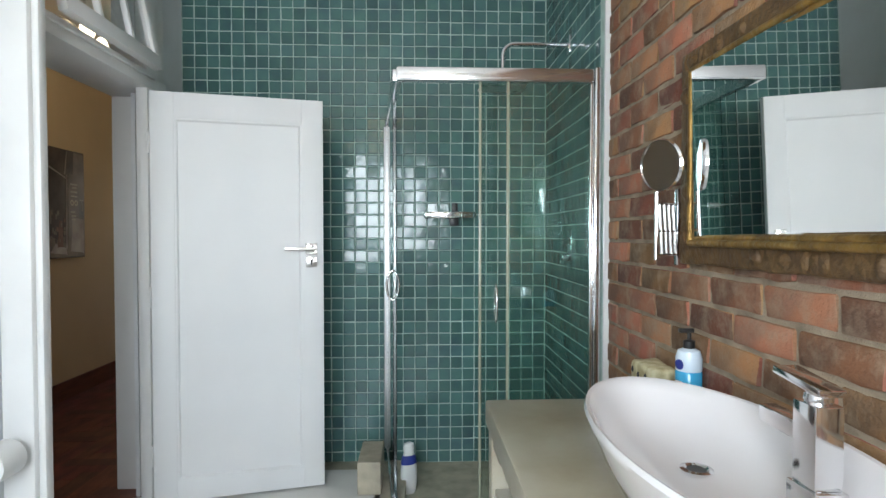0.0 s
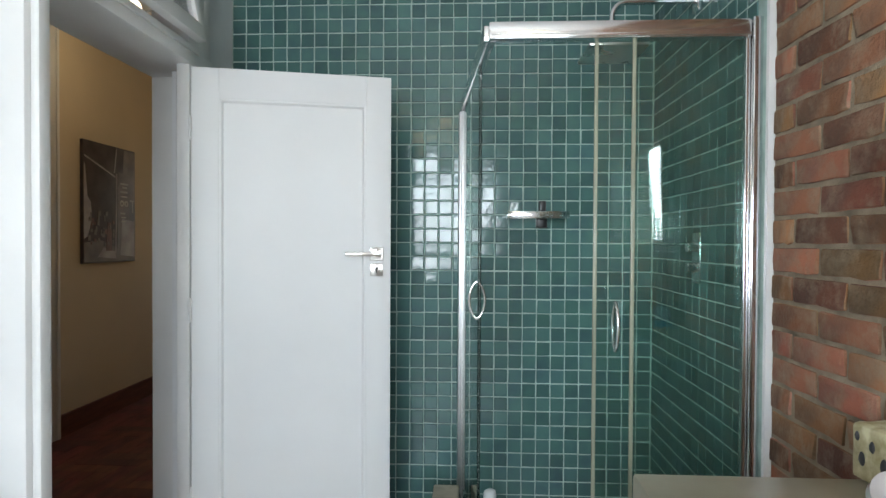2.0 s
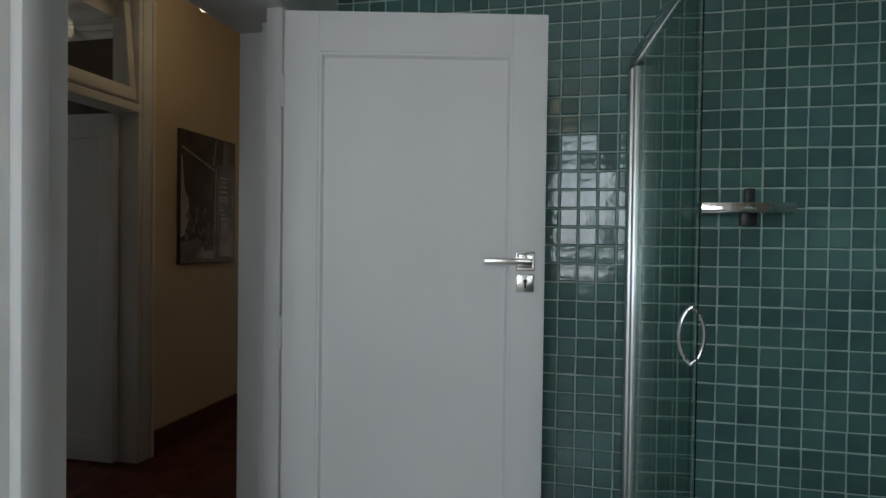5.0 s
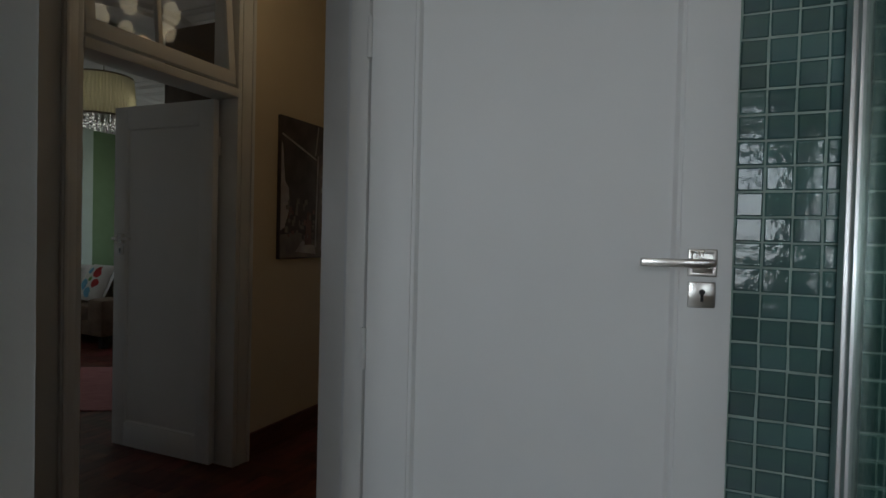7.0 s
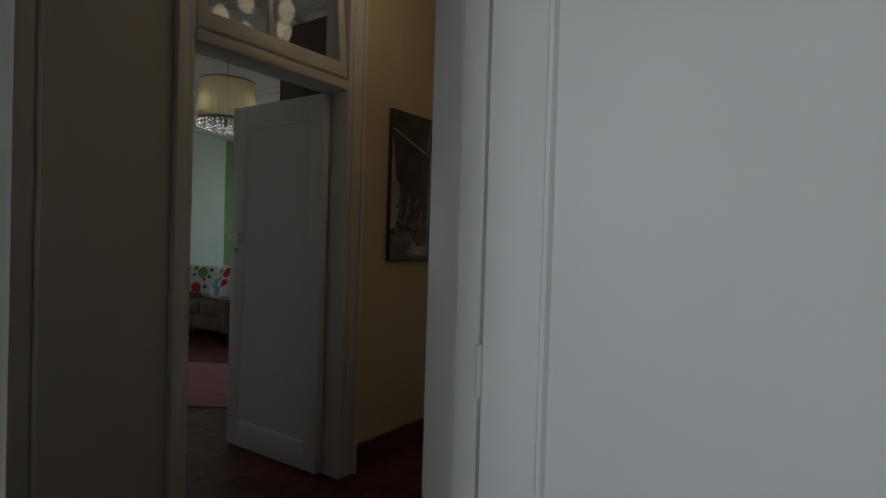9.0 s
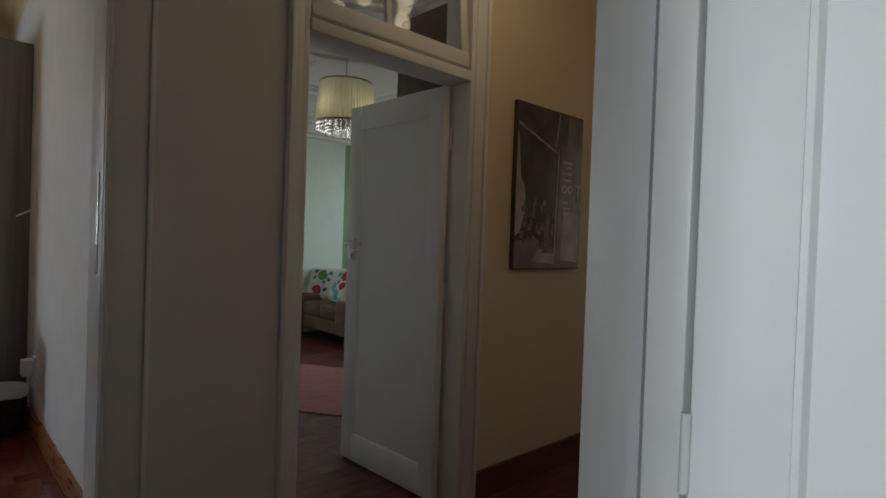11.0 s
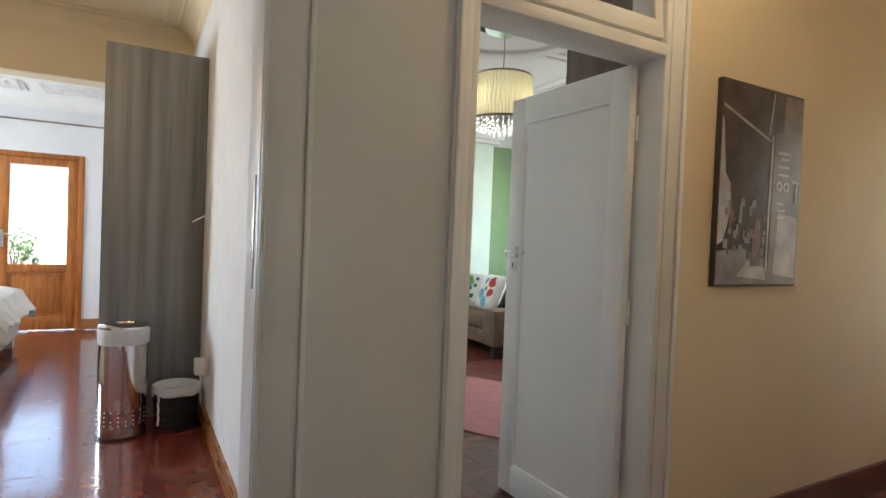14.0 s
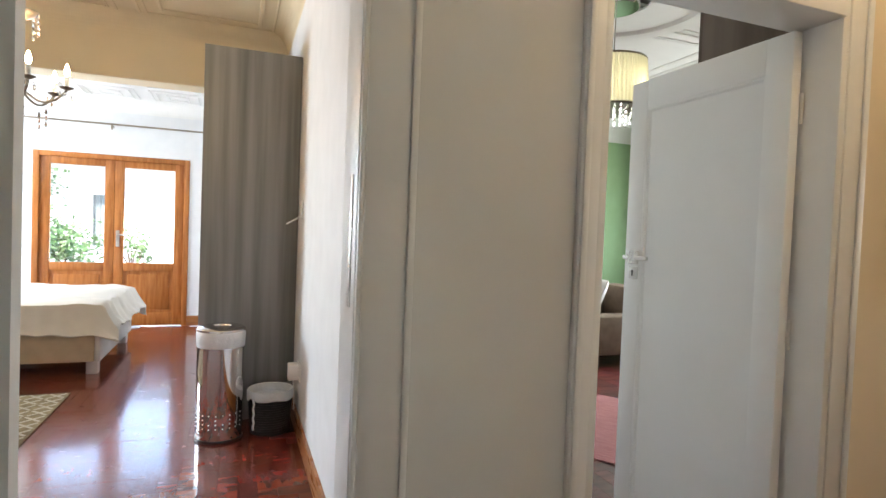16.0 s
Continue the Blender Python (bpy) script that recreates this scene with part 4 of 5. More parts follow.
for j in range(4):
    for i in range(9):
        if j == 2 and i % 2:
            continue
        a = radians(-75 + i * 17)
        part("vent_hole", lathe([(0.0045, -0.001), (0.0045, 0.001)], 8, pose(0.1385 * math.cos(a), 0.1385 * math.sin(a), 0.09 + j * 0.027, 0, 90, math.degrees(a))), LINER, bi)

ba = thing("waste_basket", "black woven waste basket with white liner", "basket", pose(-4.87, 2.455, 0) @ Matrix.Diagonal((1, 1, 0.88, 1)))
prof = [(0.115, 0.0)]
for i in range(17):
    z = 0.006 + i * 0.0175
    r = 0.118 + 0.020 * (z / 0.31)
    prof += [(r + 0.004, z + 0.004), (r + 0.004, z + 0.012), (r, z + 0.0165)]
prof += [(0.132, 0.305), (0.11, 0.02)]
part("wicker_body", lathe(prof, 40), WICKER, ba)
bm = lathe([(0.143, 0.262), (0.146, 0.27), (0.146, 0.31), (0.140, 0.322), (0.131, 0.318), (0.118, 0.12), (0.0, 0.11)], 48)
for q in bm.verts:
    if q.co.z < 0.28 and q.co.xy.length > 0.14:
        q.co.z += 0.03 * noise.noise(Vector((q.co.x * 14, q.co.y * 14, 0)))
part("liner", bm, LINER, ba, "crumpled white liner")
pts = [(0.10 + 0.003 * math.sin(i * 1.3), -0.105 - 0.003 * math.cos(i * 1.7), 0.27 - i * 0.018) for i in range(13)]
part("liner_tie", tube(pts, 0.007, 6), LINER, ba, "hanging white drawstring")
# plug, switch and cable
sk = thing("wall_plug", "white plug adaptor in a wall socket with cable", "plug")
part("adaptor", boxes((-4.80, -4.72, WY - 0.075, WY - 0.012, 0.36, 0.46), bev=0.006), PLASTIC, sk)
part("socket_plate", boxes((-4.82, -4.70, WY - 0.012, WY, 0.35, 0.47), bev=0.003), PLASTIC, sk)
part("cable", tube([(-4.76, WY - 0.04, 0.36), (-4.76, WY - 0.035, 0.25), (-4.78, WY - 0.03, 0.16), (-4.86, WY - 0.03, 0.14)], 0.004, 6), PLASTIC, sk)
sw = thing("wall_hook_bracket", "white wall bracket with a projecting arm", "bracket")
part("plate", boxes((-4.92, -4.84, WY - 0.012, WY, 1.38, 1.50), bev=0.003), PLASTIC, sw)
part("arm", tube([(-4.87, WY - 0.01, 1.40), (-4.90, WY - 0.10, 1.345)], 0.006, 8), PLASTIC, sw)

# bed
bd = thing("bed", "low upholstered bed base with pale foot end", "bed")
part("side_rail", boxes((-6.60, -6.55, -0.85, 1.12, 0.12, 0.40), bev=0.012), BEDBASE, bd, "beige upholstered side")
part("foot_end", boxes((-8.05, -6.55, 1.12, 1.165, 0.12, 0.40), bev=0.012), BEDEND, bd, "pale upholstered foot end")
part("base", boxes((-8.04, -6.60, -0.85, 1.12, 0.13, 0.38), bev=0.01), BEDBASE, bd)
part("mattress", boxes((-8.04, -6.57, -0.85, 1.13, 0.38, 0.56), bev=0.05), DUVET, bd)
for x in (-6.66, -7.98):
    for y in (1.09, -0.8):
        part("leg", boxes((x - 0.045, x + 0.045, y - 0.045, y + 0.045, 0.0, 0.125), bev=0.008), BEDEND, bd)
bm = bmesh.new()
bmesh.ops.create_grid(bm, x_segments=70, y_segments=90, size=0.5)
for q in bm.verts:
    u, w = q.co.x * 1.76, q.co.y * 2.3
    x, y = u, w
    hx, hy = 0.755, 1.0
    ox, oy = max(0, abs(u) - hx), max(0, abs(w) - hy)
    z = 0.655 + 0.022 * noise.noise(Vector((u * 2, w * 2, 0))) + 0.030 * abs(noise.noise(Vector((u * 5, w * 3, 4)))) - 0.05 * max(0.0, math.hypot(max(0, abs(u) - 0.55), max(0, abs(w) - 0.8)) / 0.3) ** 2
    drop = 0.27 * (1 - math.exp(-(24 * ox + 10 * oy)))
    if ox or oy:
        z -= drop - 0.04 + 0.035 * noise.noise(Vector((u * 7, w * 7, 2)))
        x = math.copysign(hx + 0.35 * ox, u) if ox else x
        y = math.copysign(hy + (0.9 if w > 0 else 0.3) * oy, w) if oy else y
        k = 0.02 * noise.noise(Vector((u * 9, w * 9, 7)))
        x, y = x + k, y + k
    q.co = Vector((x, y, z))
bmesh.ops.recalc_face_normals(bm, faces=bm.faces)
ext = bmesh.ops.solidify(bm, geom=bm.faces[:], thickness=0.02)
dv = thing("duvet", "cream cotton duvet draped over the bed", "duvet", pose(-7.305, 0.17, -0.02))
part("cover", bm, DUVET, dv)
part("folded_top_edge", boxes((-0.74, 0.74, -0.95, -0.62, 0.66, 0.71), bev=0.022), DUVET, dv)

# bedside rug with lattice
rg = thing("bedroom_rug", "tan woven rug with pale lattice pattern", "rug", pose(-5.42, 0.30, 0))
part("pile", boxes((-0.6, 0.6, -0.78, 0.78, 0.0, 0.010), bev=0.003), RUGB, rg)
bm = bmesh.new()
for i in range(9):
    for j in range(12):
        cx, cy = -0.53 + i * 0.132, -0.71 + j * 0.129
        for s in (-1, 1):
            box(bm, -0.075, 0.075, -0.008, 0.008, 0.0095, 0.012, m=pose(cx, cy, 0, 0, 0, 45 * s))
part("lattice", bm, RUGL, rg, "pale lattice pattern")

# garden doors
fd = thing("garden_doors", "pair of varnished hardwood doors with glass panes", "door", pose(-9.0, 0, 0))
part("frame", boxes((-0.13, 0.012, -0.045, 0.02, 0, 2.125), (-0.13, 0.012, 1.58, 1.645, 0, 2.125), (-0.13, 0.012, 0.02, 1.58, 2.065, 2.125), bev=0.004), MERANTI, fd)
for y0, y1 in ((0.022, 0.80), (0.802, 1.578)):
    leaf = part("leaf", boxes((-0.06, -0.015, y0, y0 + 0.105, 0.01, 2.063), (-0.06, -0.015, y1 - 0.105, y1, 0.01, 2.063), (-0.06, -0.015, y0 + 0.105, y1 - 0.105, 1.98, 2.063), (-0.06, -0.015, y0 + 0.105, y1 - 0.105, 0.70, 0.80), (-0.06, -0.015, y0 + 0.105, y1 - 0.105, 0.01, 0.17), bev=0.004), MERANTI, fd)
    bm = boxes((-0.046, -0.03, y0 + 0.105, y1 - 0.105, 0.17, 0.70))
    box(bm, -0.032, -0.022, y0 + 0.15, y1 - 0.15, 0.215, 0.655, bev=0.008)
    part("panel", bm, MERANTI, leaf)
    g = part("pane", boxes((-0.040, -0.036, y0 + 0.103, y1 - 0.103, 0.798, 1.982)), PANE, leaf, "clear glass")
    g.visible_shadow = False
hd = part("handle_plate", boxes((-0.015, -0.008, 0.825, 0.865, 1.0, 1.2), bev=0.002), BRUSHED, fd, "brushed steel handle plate")
part("lever", tube([(-0.01, 0.845, 1.15), (0.035, 0.845, 1.15), (0.035, 0.95, 1.15)], 0.009, 8), BRUSHED, hd)
cr = thing("curtain_rod", "dark metal curtain rod over the garden doors", "curtain rod")
part("rod", tube([(-8.9, -1.2, 2.485), (-8.9, 2.55, 2.485)], 0.011, 10), IRON, cr)
for y in (-1.0, 0.78, 2.45):
    part("bracket", boxes((-9.0, -8.89, y - 0.008, y + 0.008, 2.455, 2.475), (-8.908, -8.892, y - 0.008, y + 0.008, 2.42, 2.485)), IRON, cr)
for y in (1.45,):
    dl = thing("downlight", "small bright ceiling downlight", "downlight", pose(-7.9, y, 2.82 - 0.008))
    part("ring", lathe([(0.045, 0), (0.05, 0.008), (0.03, 0.008)], 20), CHROME, dl)
    part("lens", lathe([(0.0, 0.002), (0.032, 0.002), (0.03, 0.006)], 20), BULB, dl, "glowing lens")

# bedroom chandelier
ch = thing("chandelier", "small crystal chandelier with lit candle bulbs", "chandelier", pose(-4.6, 1.15, 1.965))
part("chain", tube([(0, 0, 0.45), (0, 0, H - 1.965)], 0.006, 8), IRON, ch)
part("column", lathe([(0.0, -0.12), (0.03, -0.08), (0.012, 0.0), (0.035, 0.06), (0.012, 0.14), (0.02, 0.3), (0.05, 0.42), (0.008, 0.46)], 20), IRON, ch)
part("top_crown", lathe([(0.02, 0.36), (0.085, 0.40), (0.09, 0.41), (0.02, 0.38)], 24), IRON, ch)
drop = lathe([(0.0, -0.016), (0.008, -0.006), (0.004, 0.01), (0.0, 0.014)], 6)
drop_mesh = mesh_of("crystal_drop", drop, CRYSTAL, False)


def crystal(parent, p):
    ob = new("crystal_drop", drop_mesh)
    ob.parent = parent
    ob.matrix_basis = pose(*p)


for i in range(6):
    a = 2 * math.pi * i / 6 + 0.5
    ca, sa_ = math.cos(a), math.sin(a)
    pts = []
    for k in range(9):
        u = k / 8
        r = 0.02 + 0.20 * u
        pts.append((r * ca, r * sa_, 0.02 - 0.09 * math.sin(math.pi * u * 0.85) + 0.05 * u))
    arm = part("arm", tube(pts, 0.006, 8), IRON, ch)
    e = pts[-1]
    part("cup", lathe([(0.01, 0), (0.032, 0.012), (0.034, 0.016), (0.01, 0.014)], 16, pose(*e)), IRON, ch)
    part("candle", lathe([(0.011, 0.014), (0.011, 0.07), (0.006, 0.072)], 12, pose(*e)), PLASTIC, ch)
    part("bulb", lathe([(0.0, 0.072), (0.012, 0.082), (0.014, 0.10), (0.006, 0.13), (0.0, 0.14)], 12, pose(*e)), BULB, ch, "glowing candle bulb")
    for k in range(5):
        crystal(ch, (e[0] + 0.03 * math.cos(k * 1.26), e[1] + 0.03 * math.sin(k * 1.26), e[2] - 0.02 - 0.02 * (k % 2)))
    for k in range(4):
        crystal(ch, (0.088 * ca, 0.088 * sa_, 0.39 - 0.03 * k))
        crystal(ch, (0.13 * ca, 0.13 * sa_, -0.09 - 0.032 * (k % 3)))

# ---- living room things ----
lw = thing("living_wardrobe", "tall brown woodgrain wardrobe behind the open door", "wardrobe")
part("body", boxes((-3.02, WL - 0.004, 4.06, 5.6, 0.0, 2.52), bev=0.003), BROWNWOOD, lw)
for i in range(3):
    y = 4.065 + i * 0.51
    part("door", boxes((-3.042, -3.022, y, y + 0.505, 0.08, 2.50), bev=0.002), BROWNWOOD, lw)

pl = thing("drum_pendant", "cream pleated drum pendant with hanging crystals", "pendant light", pose(-3.98, 4.33, 2.11))
bm = bmesh.new()
n = 120
rings = []
for z, r in ((0.0, 0.215), (0.29, 0.19)):
    rings.append([bm.verts.new(((r + (0.004 if i % 2 else -0.002)) * math.cos(2 * math.pi * i / n), (r + (0.004 if i % 2 else -0.002)) * math.sin(2 * math.pi * i / n), z)) for i in range(n)])
for i in range(n):
    bm.faces.new((rings[0][i], rings[0][(i + 1) % n], rings[1][(i + 1) % n], rings[1][i]))
bmesh.ops.solidify(bm, geom=bm.faces[:], thickness=0.003)
part("shade", bm, SHADE, pl, "glowing cream pleated fabric shade", smooth=False)
for z, r in ((0.0, 0.217), (0.29, 0.192)):
    part("shade_band", lathe([(r, z - 0.006), (r + 0.004, z), (r, z + 0.006)], 48), IRON, pl)
part("cord", tube([(0, 0, 0.21), (0, 0, HL - 2.15)], 0.003, 6), IRON, pl)
for x, y in ((0.11, 0.06), (0.0, -0.12)):
    part("bulb_holder", lathe([(0.012, 0.14), (0.014, 0.20), (0.006, 0.21)], 12, pose(x, y, 0)), CHROME, pl)
part("spider_frame", tube([(-0.185, -0.02, 0.285), (0.0, -0.12, 0.21), (0.11, 0.06, 0.21), (0.17, 0.09, 0.285)], 0.003, 6), CHROME, pl)
part("canopy_plate", lathe([(0.0, HL - 2.165), (0.13, HL - 2.16), (0.14, HL - 2.145), (0.14, HL - 2.13)], 36), CHROME, pl, "round chrome ceiling plate")
random.seed(9)
for ring, (r, cnt, depth) in enumerate(((0.20, 34, 2), (0.14, 24, 3), (0.08, 14, 3))):
    for i in range(cnt):
        a = 2 * math.pi * i / cnt
        for k in range(depth):
            if random.random() < 0.9:
                crystal(pl, (r * math.cos(a), r * math.sin(a), -0.015 - 0.026 * k - 0.008 * random.random()))

structure("ceiling_rose_living", lathe([(0.20, HL), (0.20, HL - 0.012), (0.50, HL - 0.012), (0.53, HL - 0.03), (0.57, HL - 0.035), (0.60, HL - 0.018), (0.66, HL - 0.022), (0.70, HL)], 64, pose(-3.98, 4.33, -0.001)), CEIL, "round white moulded ceiling rose", "trim")
sf = thing("sofa", "brown and taupe suede two-seat sofa with scatter cushions", "sofa", pose(-5.84, 5.63, 0, 0, 0, -90))
part("base", boxes((-0.86, -0.03, -1.24, -0.01, 0.13, 0.30), bev=0.02), SOFA, sf)
part("backrest", boxes((-0.90, -0.66, -1.24, -0.01, 0.28, 0.80), bev=0.05), SOFA, sf)
for y0, y1 in ((-0.995, -0.622), (-0.618, -0.245)):
    part("seat_cushion", boxes((-0.70, -0.005, y0, y1, 0.30, 0.46), bev=0.04), SOFA, sf)
    part("back_cushion", boxes((-0.72, -0.54, y0, y1, 0.45, 0.83), bev=0.06), SOFA, sf)
for y0, y1 in ((-1.25, -1.0), (-0.24, 0.01)):
    part("armrest", boxes((-0.86, 0.01, y0, y1, 0.13, 0.54), bev=0.04), SOFA, sf)
for x in (-0.80, -0.07):
    for y in (-1.18, -0.07):
        part("leg", boxes((x - 0.035, x + 0.035, y - 0.035, y + 0.035, 0, 0.135), bev=0.005), BLACK, sf)


def cushion(label, m, dots):
    c = thing("scatter_cushion", label, "cushion", m, group="cushions on the sofa")
    bm = bmesh.new()
    bmesh.ops.create_grid(bm, x_segments=16, y_segments=16, size=0.22)
    top = [v for v in bm.verts]
    for q in top:
        u, w = q.co.x / 0.22, q.co.y / 0.22
        q.co.z = 0.075 * max(0, (1 - u ** 4) * (1 - w ** 4)) ** 0.5 + 0.004
    r = bmesh.ops.duplicate(bm, geom=bm.faces[:])
    for q in [g for g in r["geom"] if isinstance(g, bmesh.types.BMVert)]:
        q.co.z *= -1
    bmesh.ops.recalc_face_normals(bm, faces=bm.faces)
    body = part("cover", bm, CUSH, c, "white printed cotton")
    for u, w, rad, material in dots:
        z = 0.075 * max(0, (1 - (u / 0.22) ** 4) * (1 - (w / 0.22) ** 4)) ** 0.5 + 0.004
        part("printed_dot", lathe([(0, 0.005), (rad * 0.6, 0.004), (rad, 0.0), (rad, -0.012)], 18, pose(u, w, z, -22 * w / 0.22, 22 * u / 0.22)), material, body)
    return c


cushion("white cushion printed with green rings and red flower", pose(-6.93, 5.98, 0.66, 0, 68, -66) @ pose(0, 0, 0, 0, 0, 90),
        [(0.02, 0.10, 0.075, LEAFP), (0.02, 0.10, 0.035, CUSH), (-0.10, 0.06, 0.025, TEAL), (0.12, 0.04, 0.028, TEAL), (0.13, 0.13, 0.025, TEAL), (0.06, 0.0, 0.025, TEAL), (-0.03, -0.12, 0.075, RED), (0.10, -0.10, 0.03, TEAL), (-0.1, 0.15, 0.03, TEAL)])
cushion("white cushion printed with red flowers and blue star", pose(-6.36, 5.93, 0.68, 0, 66, -96) @ pose(0, 0, 0, 0, 0, 90),
        [(0.08, 0.11, 0.07, RED), (0.11, -0.03, 0.055, RED), (-0.10, -0.06, 0.07, SKYB), (-0.08, 0.12, 0.04, SKYB), (0.02, -0.14, 0.06, SKYB), (-0.02, 0.02, 0.03, LEAFP), (0.08, 0.11, 0.03, CUSH)])

bm = bmesh.new()
bmesh.ops.create_grid(bm, x_segments=80, y_segments=60, size=0.5)
for q in bm.verts:
    x, y = q.co.x, q.co.y
    q.co = Vector((x * 2.1 + (0.012 * math.sin(y * 190) if abs(x) > 0.47 else 0), y * 1.35, 0.008 + 0.003 * math.sin(x * 260) + 0.003 * noise.noise(Vector((x * 8, y * 8, 0)))))
bmesh.ops.solidify(bm, geom=bm.faces[:], thickness=0.006)
solid("rag_rug", bm, RUGR, "faded red woven rag rug on the wooden floor", "rug", pose(-4.72, 4.55, 0, 0, 0, 33))

# ---- garden ----
structure("ground", boxes((-300, -9.16, -250, 250, -0.5, -0.05)), PAVE, "pale paved ground of the garden", "ground")
gh = thing("garden_house", "white rendered house across the garden with barred window", "house")
part("wall", boxes((-16.2, -16.0, -6, -0.9, -0.1, 2.6), (-16.2, -16.0, -0.3, 9, -0.1, 2.6), (-16.2, -16.0, -0.9, -0.3, -0.1, 0.7), (-16.2, -16.0, -0.9, -0.3, 1.9, 2.6)), OUTWALL, gh)
part("roof", boxes((-18.5, -15.4, -6.3, 9.3, 2.6, 2.8), bev=0.02), mat("grey_roof", (0.07, 0.072, 0.075), 0.7, vary=0.1), gh)
wi = part("window", boxes((-16.12, -16.1, -0.9, -0.3, 0.7, 1.9)), mat("dark_glass", (0.30, 0.33, 0.33), 0.1, vary=0.1), gh)
for i in range(5):
    part("bar", boxes((-15.99, -15.97, -0.85 + i * 0.12, -0.84 + i * 0.12, 0.7, 1.9)), LATCH, wi)


def bush(name, label, cx, cy, h, r, count, seed):
    rnd = random.Random(seed)
    t = thing(name, label, "shrub", pose(cx, cy, -0.05))
    bm = bmesh.new()
    tips = []
    for i in range(7):
        a = rnd.uniform(0, 6.28)
        e = Vector((r * 0.7 * math.cos(a), r * 0.7 * math.sin(a), h * rnd.uniform(0.55, 0.95)))
        tube([(0, 0, 0), e * 0.4 + Vector((0, 0, h * 0.12)), e], 0.035, 6, bm, taper=0.25)
        tips.append(e)
    part("branches", bm, BARK, t)
    verts, faces = [], []
    for i in range(count):
        e = rnd.choice(tips)
        p = e + Vector((rnd.gauss(0, r * 0.3), rnd.gauss(0, r * 0.3), rnd.gauss(0, h * 0.16)))
        d = Vector((rnd.gauss(0, 1), rnd.gauss(0, 1), rnd.gauss(0, 0.6))).normalized()
        s = d.cross(Vector((rnd.random(), rnd.random(), rnd.random()))).normalized()
        ln, wd_ = rnd.uniform(0.08, 0.15), rnd.uniform(0.02, 0.04)
        k = len(verts)
        verts += [p - d * ln / 2, p + s * wd_, p + d * ln / 2 - Vector((0, 0, 0.02)), p - s * wd_]
        faces += [(k, k + 1, k + 2, k + 3)]
    me = bpy.data.meshes.new("crown")
    me.from_pydata(verts, [], faces)
    me.materials.append(LEAF)
    c = new("crown", me)
    c.parent = t
    return t


bush("garden_shrub", "leafy green garden shrub by the paving", -12.6, -1.25, 1.35, 0.55, 1500, 1)
bush("garden_shrub", "broad green garden shrub", -13.6, -0.75, 1.2, 0.6, 900, 2)
bush("garden_tree", "small leafy garden tree", -14.6, -2.2, 3.0, 0.8, 1500, 3)
bush("garden_shrub", "palm-like shrub by the white house", -14.9, 0.1, 1.2, 0.35, 350, 4)

# ---- tiles, bricks and floor blocks ----
PITCH, GAP = 0.0735, 0.0055


def tile_verts(w, d, c=0.004):
    h = w / 2
    i = h - c
    return [(-h, 0, -h), (h, 0, -h), (h, 0, h), (-h, 0, h), (-i, -d, -i), (i, -d, -i), (i, -d, i), (-i, -d, i)]


TF = [(4, 5, 6, 7), (0, 1, 5, 4), (1, 2, 6, 5), (2, 3, 7, 6), (3, 0, 4, 7)]
tv = tile_verts(PITCH - GAP, 0.0035)
tile_mesh = bpy.data.meshes.new("tile")
tile_mesh.from_pydata(tv, [], TF)
tile_mesh.materials.append(TILE)


def tile_wall(parent, place, cols, rows, own, seed):
    """place(i, j) gives a tile's centre pose; tiles for which own(i) holds are single objects, the rest one joined part."""
    rnd = random.Random(seed)
    verts, faces = [], []
    made = 0
    for i in range(cols):
        for j in range(rows):
            m = place(i, j) @ pose(rnd.gauss(0, 0.0007), 0, rnd.gauss(0, 0.0007), rnd.gauss(0, 0.8), rnd.gauss(0, 0.5), rnd.gauss(0, 0.8))
            if own(i, j) and made < 300:
                made += 1
                ob = new("tile", tile_mesh)
                ob.parent = parent
                ob.matrix_basis = m
            else:
                k = len(verts)
                verts += [m @ Vector(p) for p in tv]
                faces += [tuple(k + a for a in f) for f in TF]
    me = bpy.data.meshes.new("far_tiles")
    me.from_pydata(verts, [], faces)
    me.materials.append(TILE)
    ob = new("far_tiles", me)
    ob.parent = parent
    ob["kind"] = "stuff"


tile_wall(wall_back, lambda i, j: pose(TX - PITCH * (i + 0.5) - 0.004, BY, -0.085 + PITCH * (j + 0.5)), 30, 42,
          lambda i, j: 10 <= i <= 20 and 6 <= j <= 33, 11)
tile_wall(wall_side, lambda i, j: pose(TX, BY - 0.01 - PITCH * (i + 0.5), -0.085 + PITCH * (j + 0.5), 0, 0, -90), 14, 42,
          lambda i, j: 2 <= i <= 12 and 6 <= j <= 33, 12)

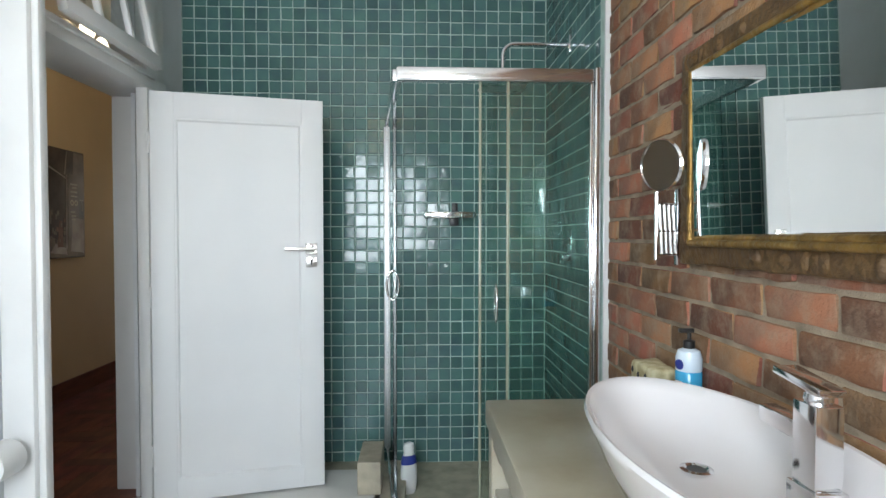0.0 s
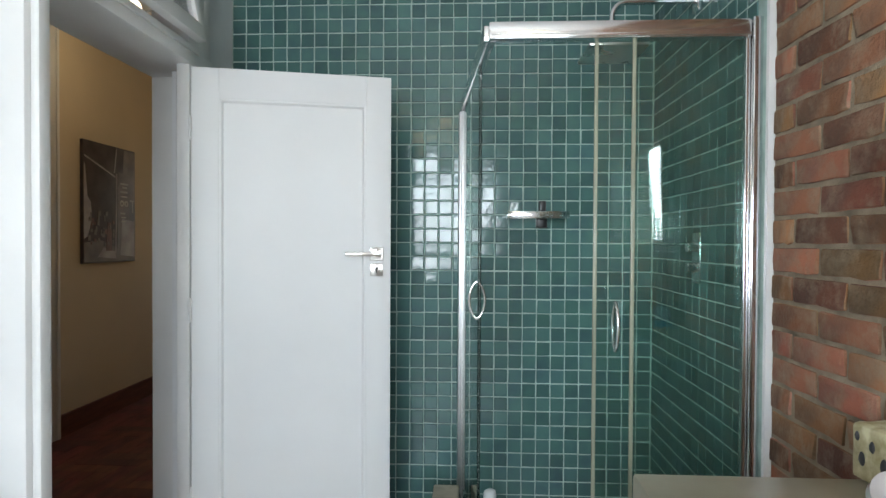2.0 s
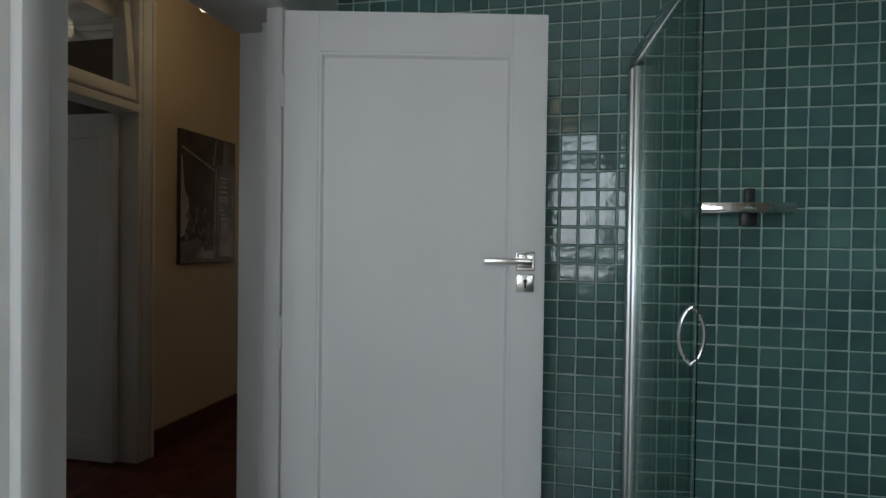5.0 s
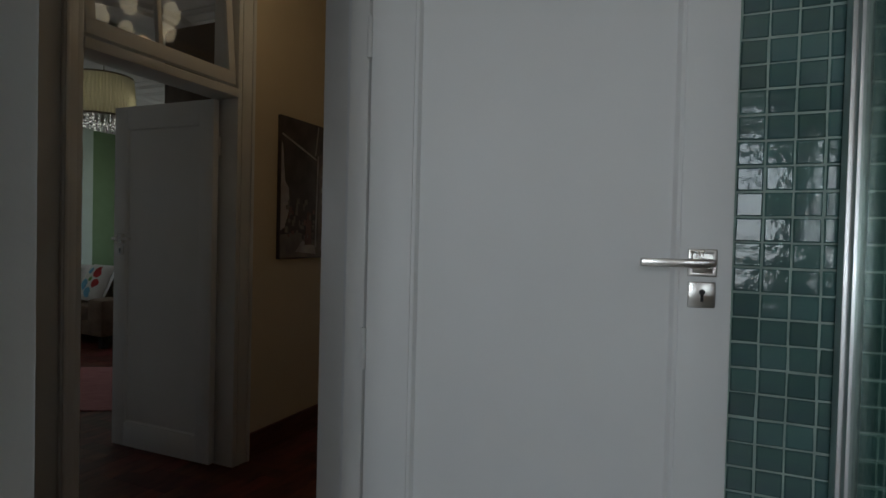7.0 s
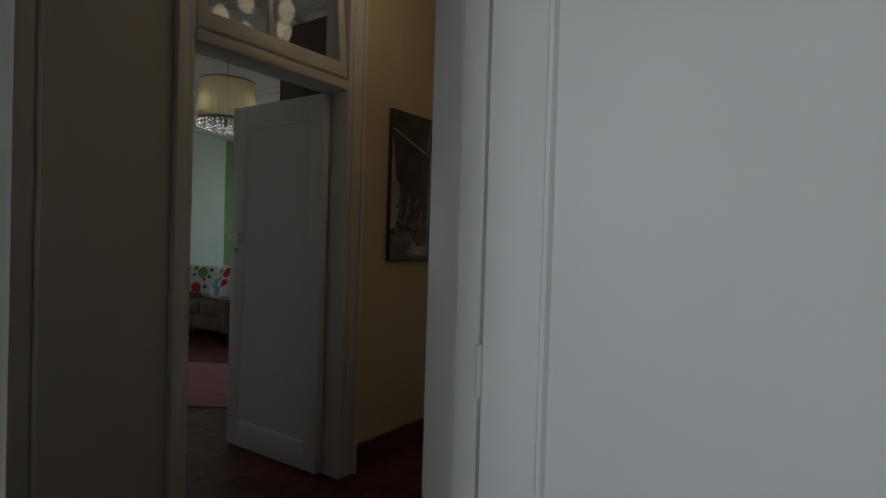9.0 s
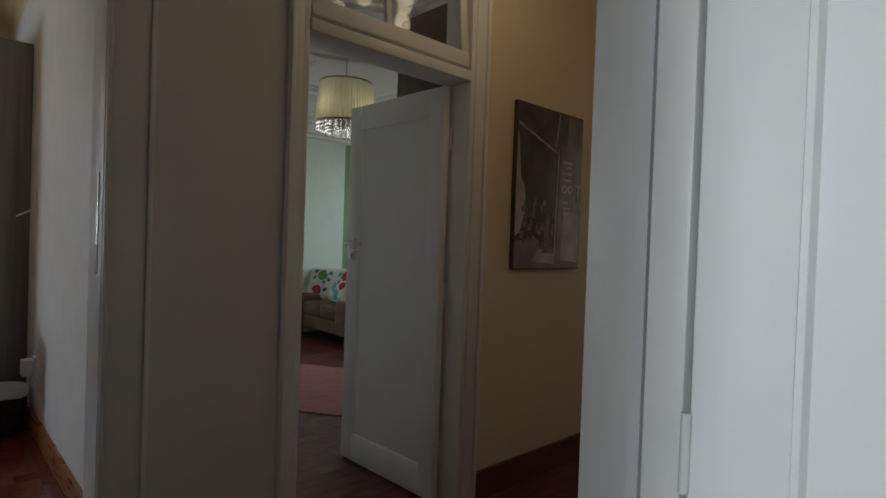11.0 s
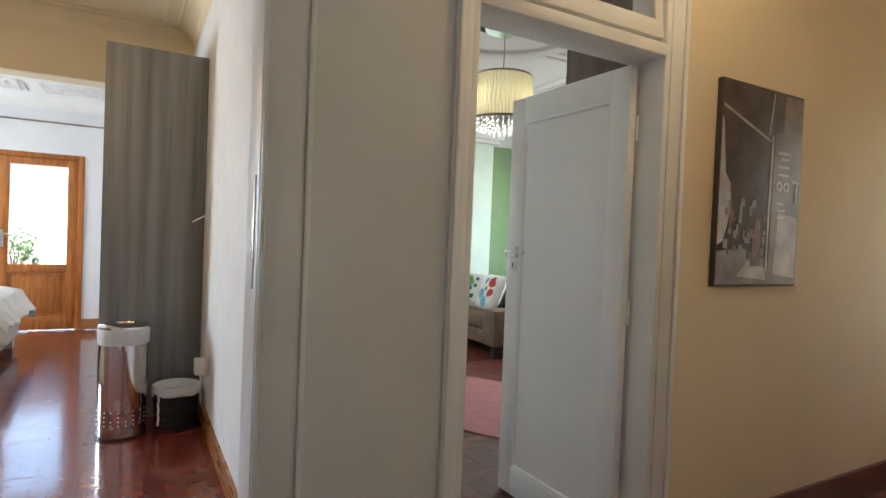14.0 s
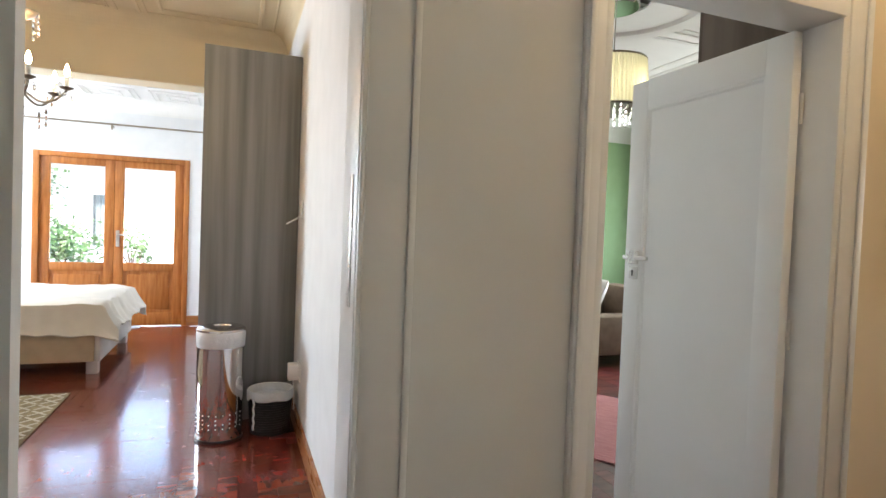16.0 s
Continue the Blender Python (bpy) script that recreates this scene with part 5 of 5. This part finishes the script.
# bricks
BL, BH, BG = 0.222, 0.072, 0.014
rnd = random.Random(3)
brick_meshes = []
for k in range(6):
    bm = boxes((-0.007, 0.02, -BL / 2, BL / 2, -BH / 2, BH / 2), bev=0.005)
    bmesh.ops.subdivide_edges(bm, edges=[e for e in bm.edges if e.calc_length() > 0.05], cuts=3)
    for q in bm.verts:
        q.co += 0.005 * noise.noise_vector(q.co * 18 + Vector((k * 9, 0, 0)))
    brick_meshes.append(mesh_of("brick", bm, BRICK))
rest_v, rest_f = [], []
made = 0
for r in range(36):
    z = 0.02 + (BH + BG) * (r + 0.5)
    y = 2.355 - (0.5 * (BL + BG) if r % 2 else 0)
    if r % 2:
        half = new("brick", brick_meshes[r % 6])
        half.parent = wall_brick
        half.matrix_basis = pose(BX, 2.355 - 0.052, z) @ Matrix.Diagonal((1, 0.46, 1, 1))
        y -= 0.0
    c = y - BL / 2 - 0.003
    while c > -1.15:
        m = pose(BX + rnd.gauss(0, 0.002), c, z, rnd.gauss(0, 0.5), 0, rnd.gauss(0, 0.6))
        if made < 280 and c > 0.35 and z > 0.6:
            made += 1
            ob = new("brick", rnd.choice(brick_meshes))
            ob.parent = wall_brick
            ob.matrix_basis = m
        else:
            k = len(rest_v)
            q = ((-0.006, -0.111, -0.0365), (-0.006, 0.111, -0.0365), (-0.006, 0.111, 0.0365), (-0.006, -0.111, 0.0365), (0.01, -0.111, -0.0365), (0.01, 0.111, -0.0365), (0.01, 0.111, 0.0365), (0.01, -0.111, 0.0365))
            rest_v += [m @ Vector(p) for p in q]
            rest_f += [tuple(k + a for a in f) for f in ((3, 2, 1, 0), (0, 1, 5, 4), (1, 2, 6, 5), (2, 3, 7, 6), (3, 0, 4, 7))]
        c -= BL + BG
me = bpy.data.meshes.new("far_bricks")
me.from_pydata(rest_v, [], rest_f)
me.materials.append(BRICK)
ob = new("far_bricks", me)
ob.parent = wall_brick
ob["kind"] = "stuff"

# herringbone blocks
PL_, PW = 0.38, 0.095
pv = [(-PL_ / 2, -PW / 2, -0.012), (PL_ / 2, -PW / 2, -0.012), (PL_ / 2, PW / 2, -0.012), (-PL_ / 2, PW / 2, -0.012)]
g = 0.0007
pv += [(-PL_ / 2 + g, -PW / 2 + g, 0), (PL_ / 2 - g, -PW / 2 + g, 0), (PL_ / 2 - g, PW / 2 - g, 0), (-PL_ / 2 + g, PW / 2 - g, 0)]
block_mesh = bpy.data.meshes.new("floor_block")
block_mesh.from_pydata(pv, [], TF)
block_mesh.materials.append(PARQUET)
rnd = random.Random(8)
made = 0
rooms = {"bedroom": ([], []), "passage": ([], [])}
cells = []
for k in range(-48, 64):
    for j in range(-20, 20):
        cells.append(((k + 8 * j + 2) * PW, (k + 0.5) * PW, 0))
        cells.append(((k + 8 * j + 4.5) * PW, (k - 1) * PW, 90))
for x, y, a in cells:
    x, y = x - 4.9, y + 1.5
    if not (-8.95 < x < -1.0 and -1.2 < y < 6.6):
        continue
    m = pose(x, y, rnd.gauss(0, 0.0003), rnd.gauss(0, 0.18), rnd.gauss(0, 0.10), a)
    if made < 300 and -5.9 < x < -3.4 and 0.3 < y < 2.55:
        made += 1
        ob = new("floor_block", block_mesh)
        ob.parent = floor_wood
        ob.matrix_basis = m
    else:
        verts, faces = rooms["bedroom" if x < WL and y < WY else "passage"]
        k = len(verts)
        verts += [m @ Vector(p) for p in pv]
        faces += [tuple(k + b_ for b_ in f) for f in TF]
for room, material in (("bedroom", PARQUET), ("passage", PARQUET_DULL)):
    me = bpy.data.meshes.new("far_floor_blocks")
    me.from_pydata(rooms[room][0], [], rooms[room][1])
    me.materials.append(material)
    ob = new("far_floor_blocks", me)
    ob.parent = floor_wood
    ob["kind"] = "stuff"
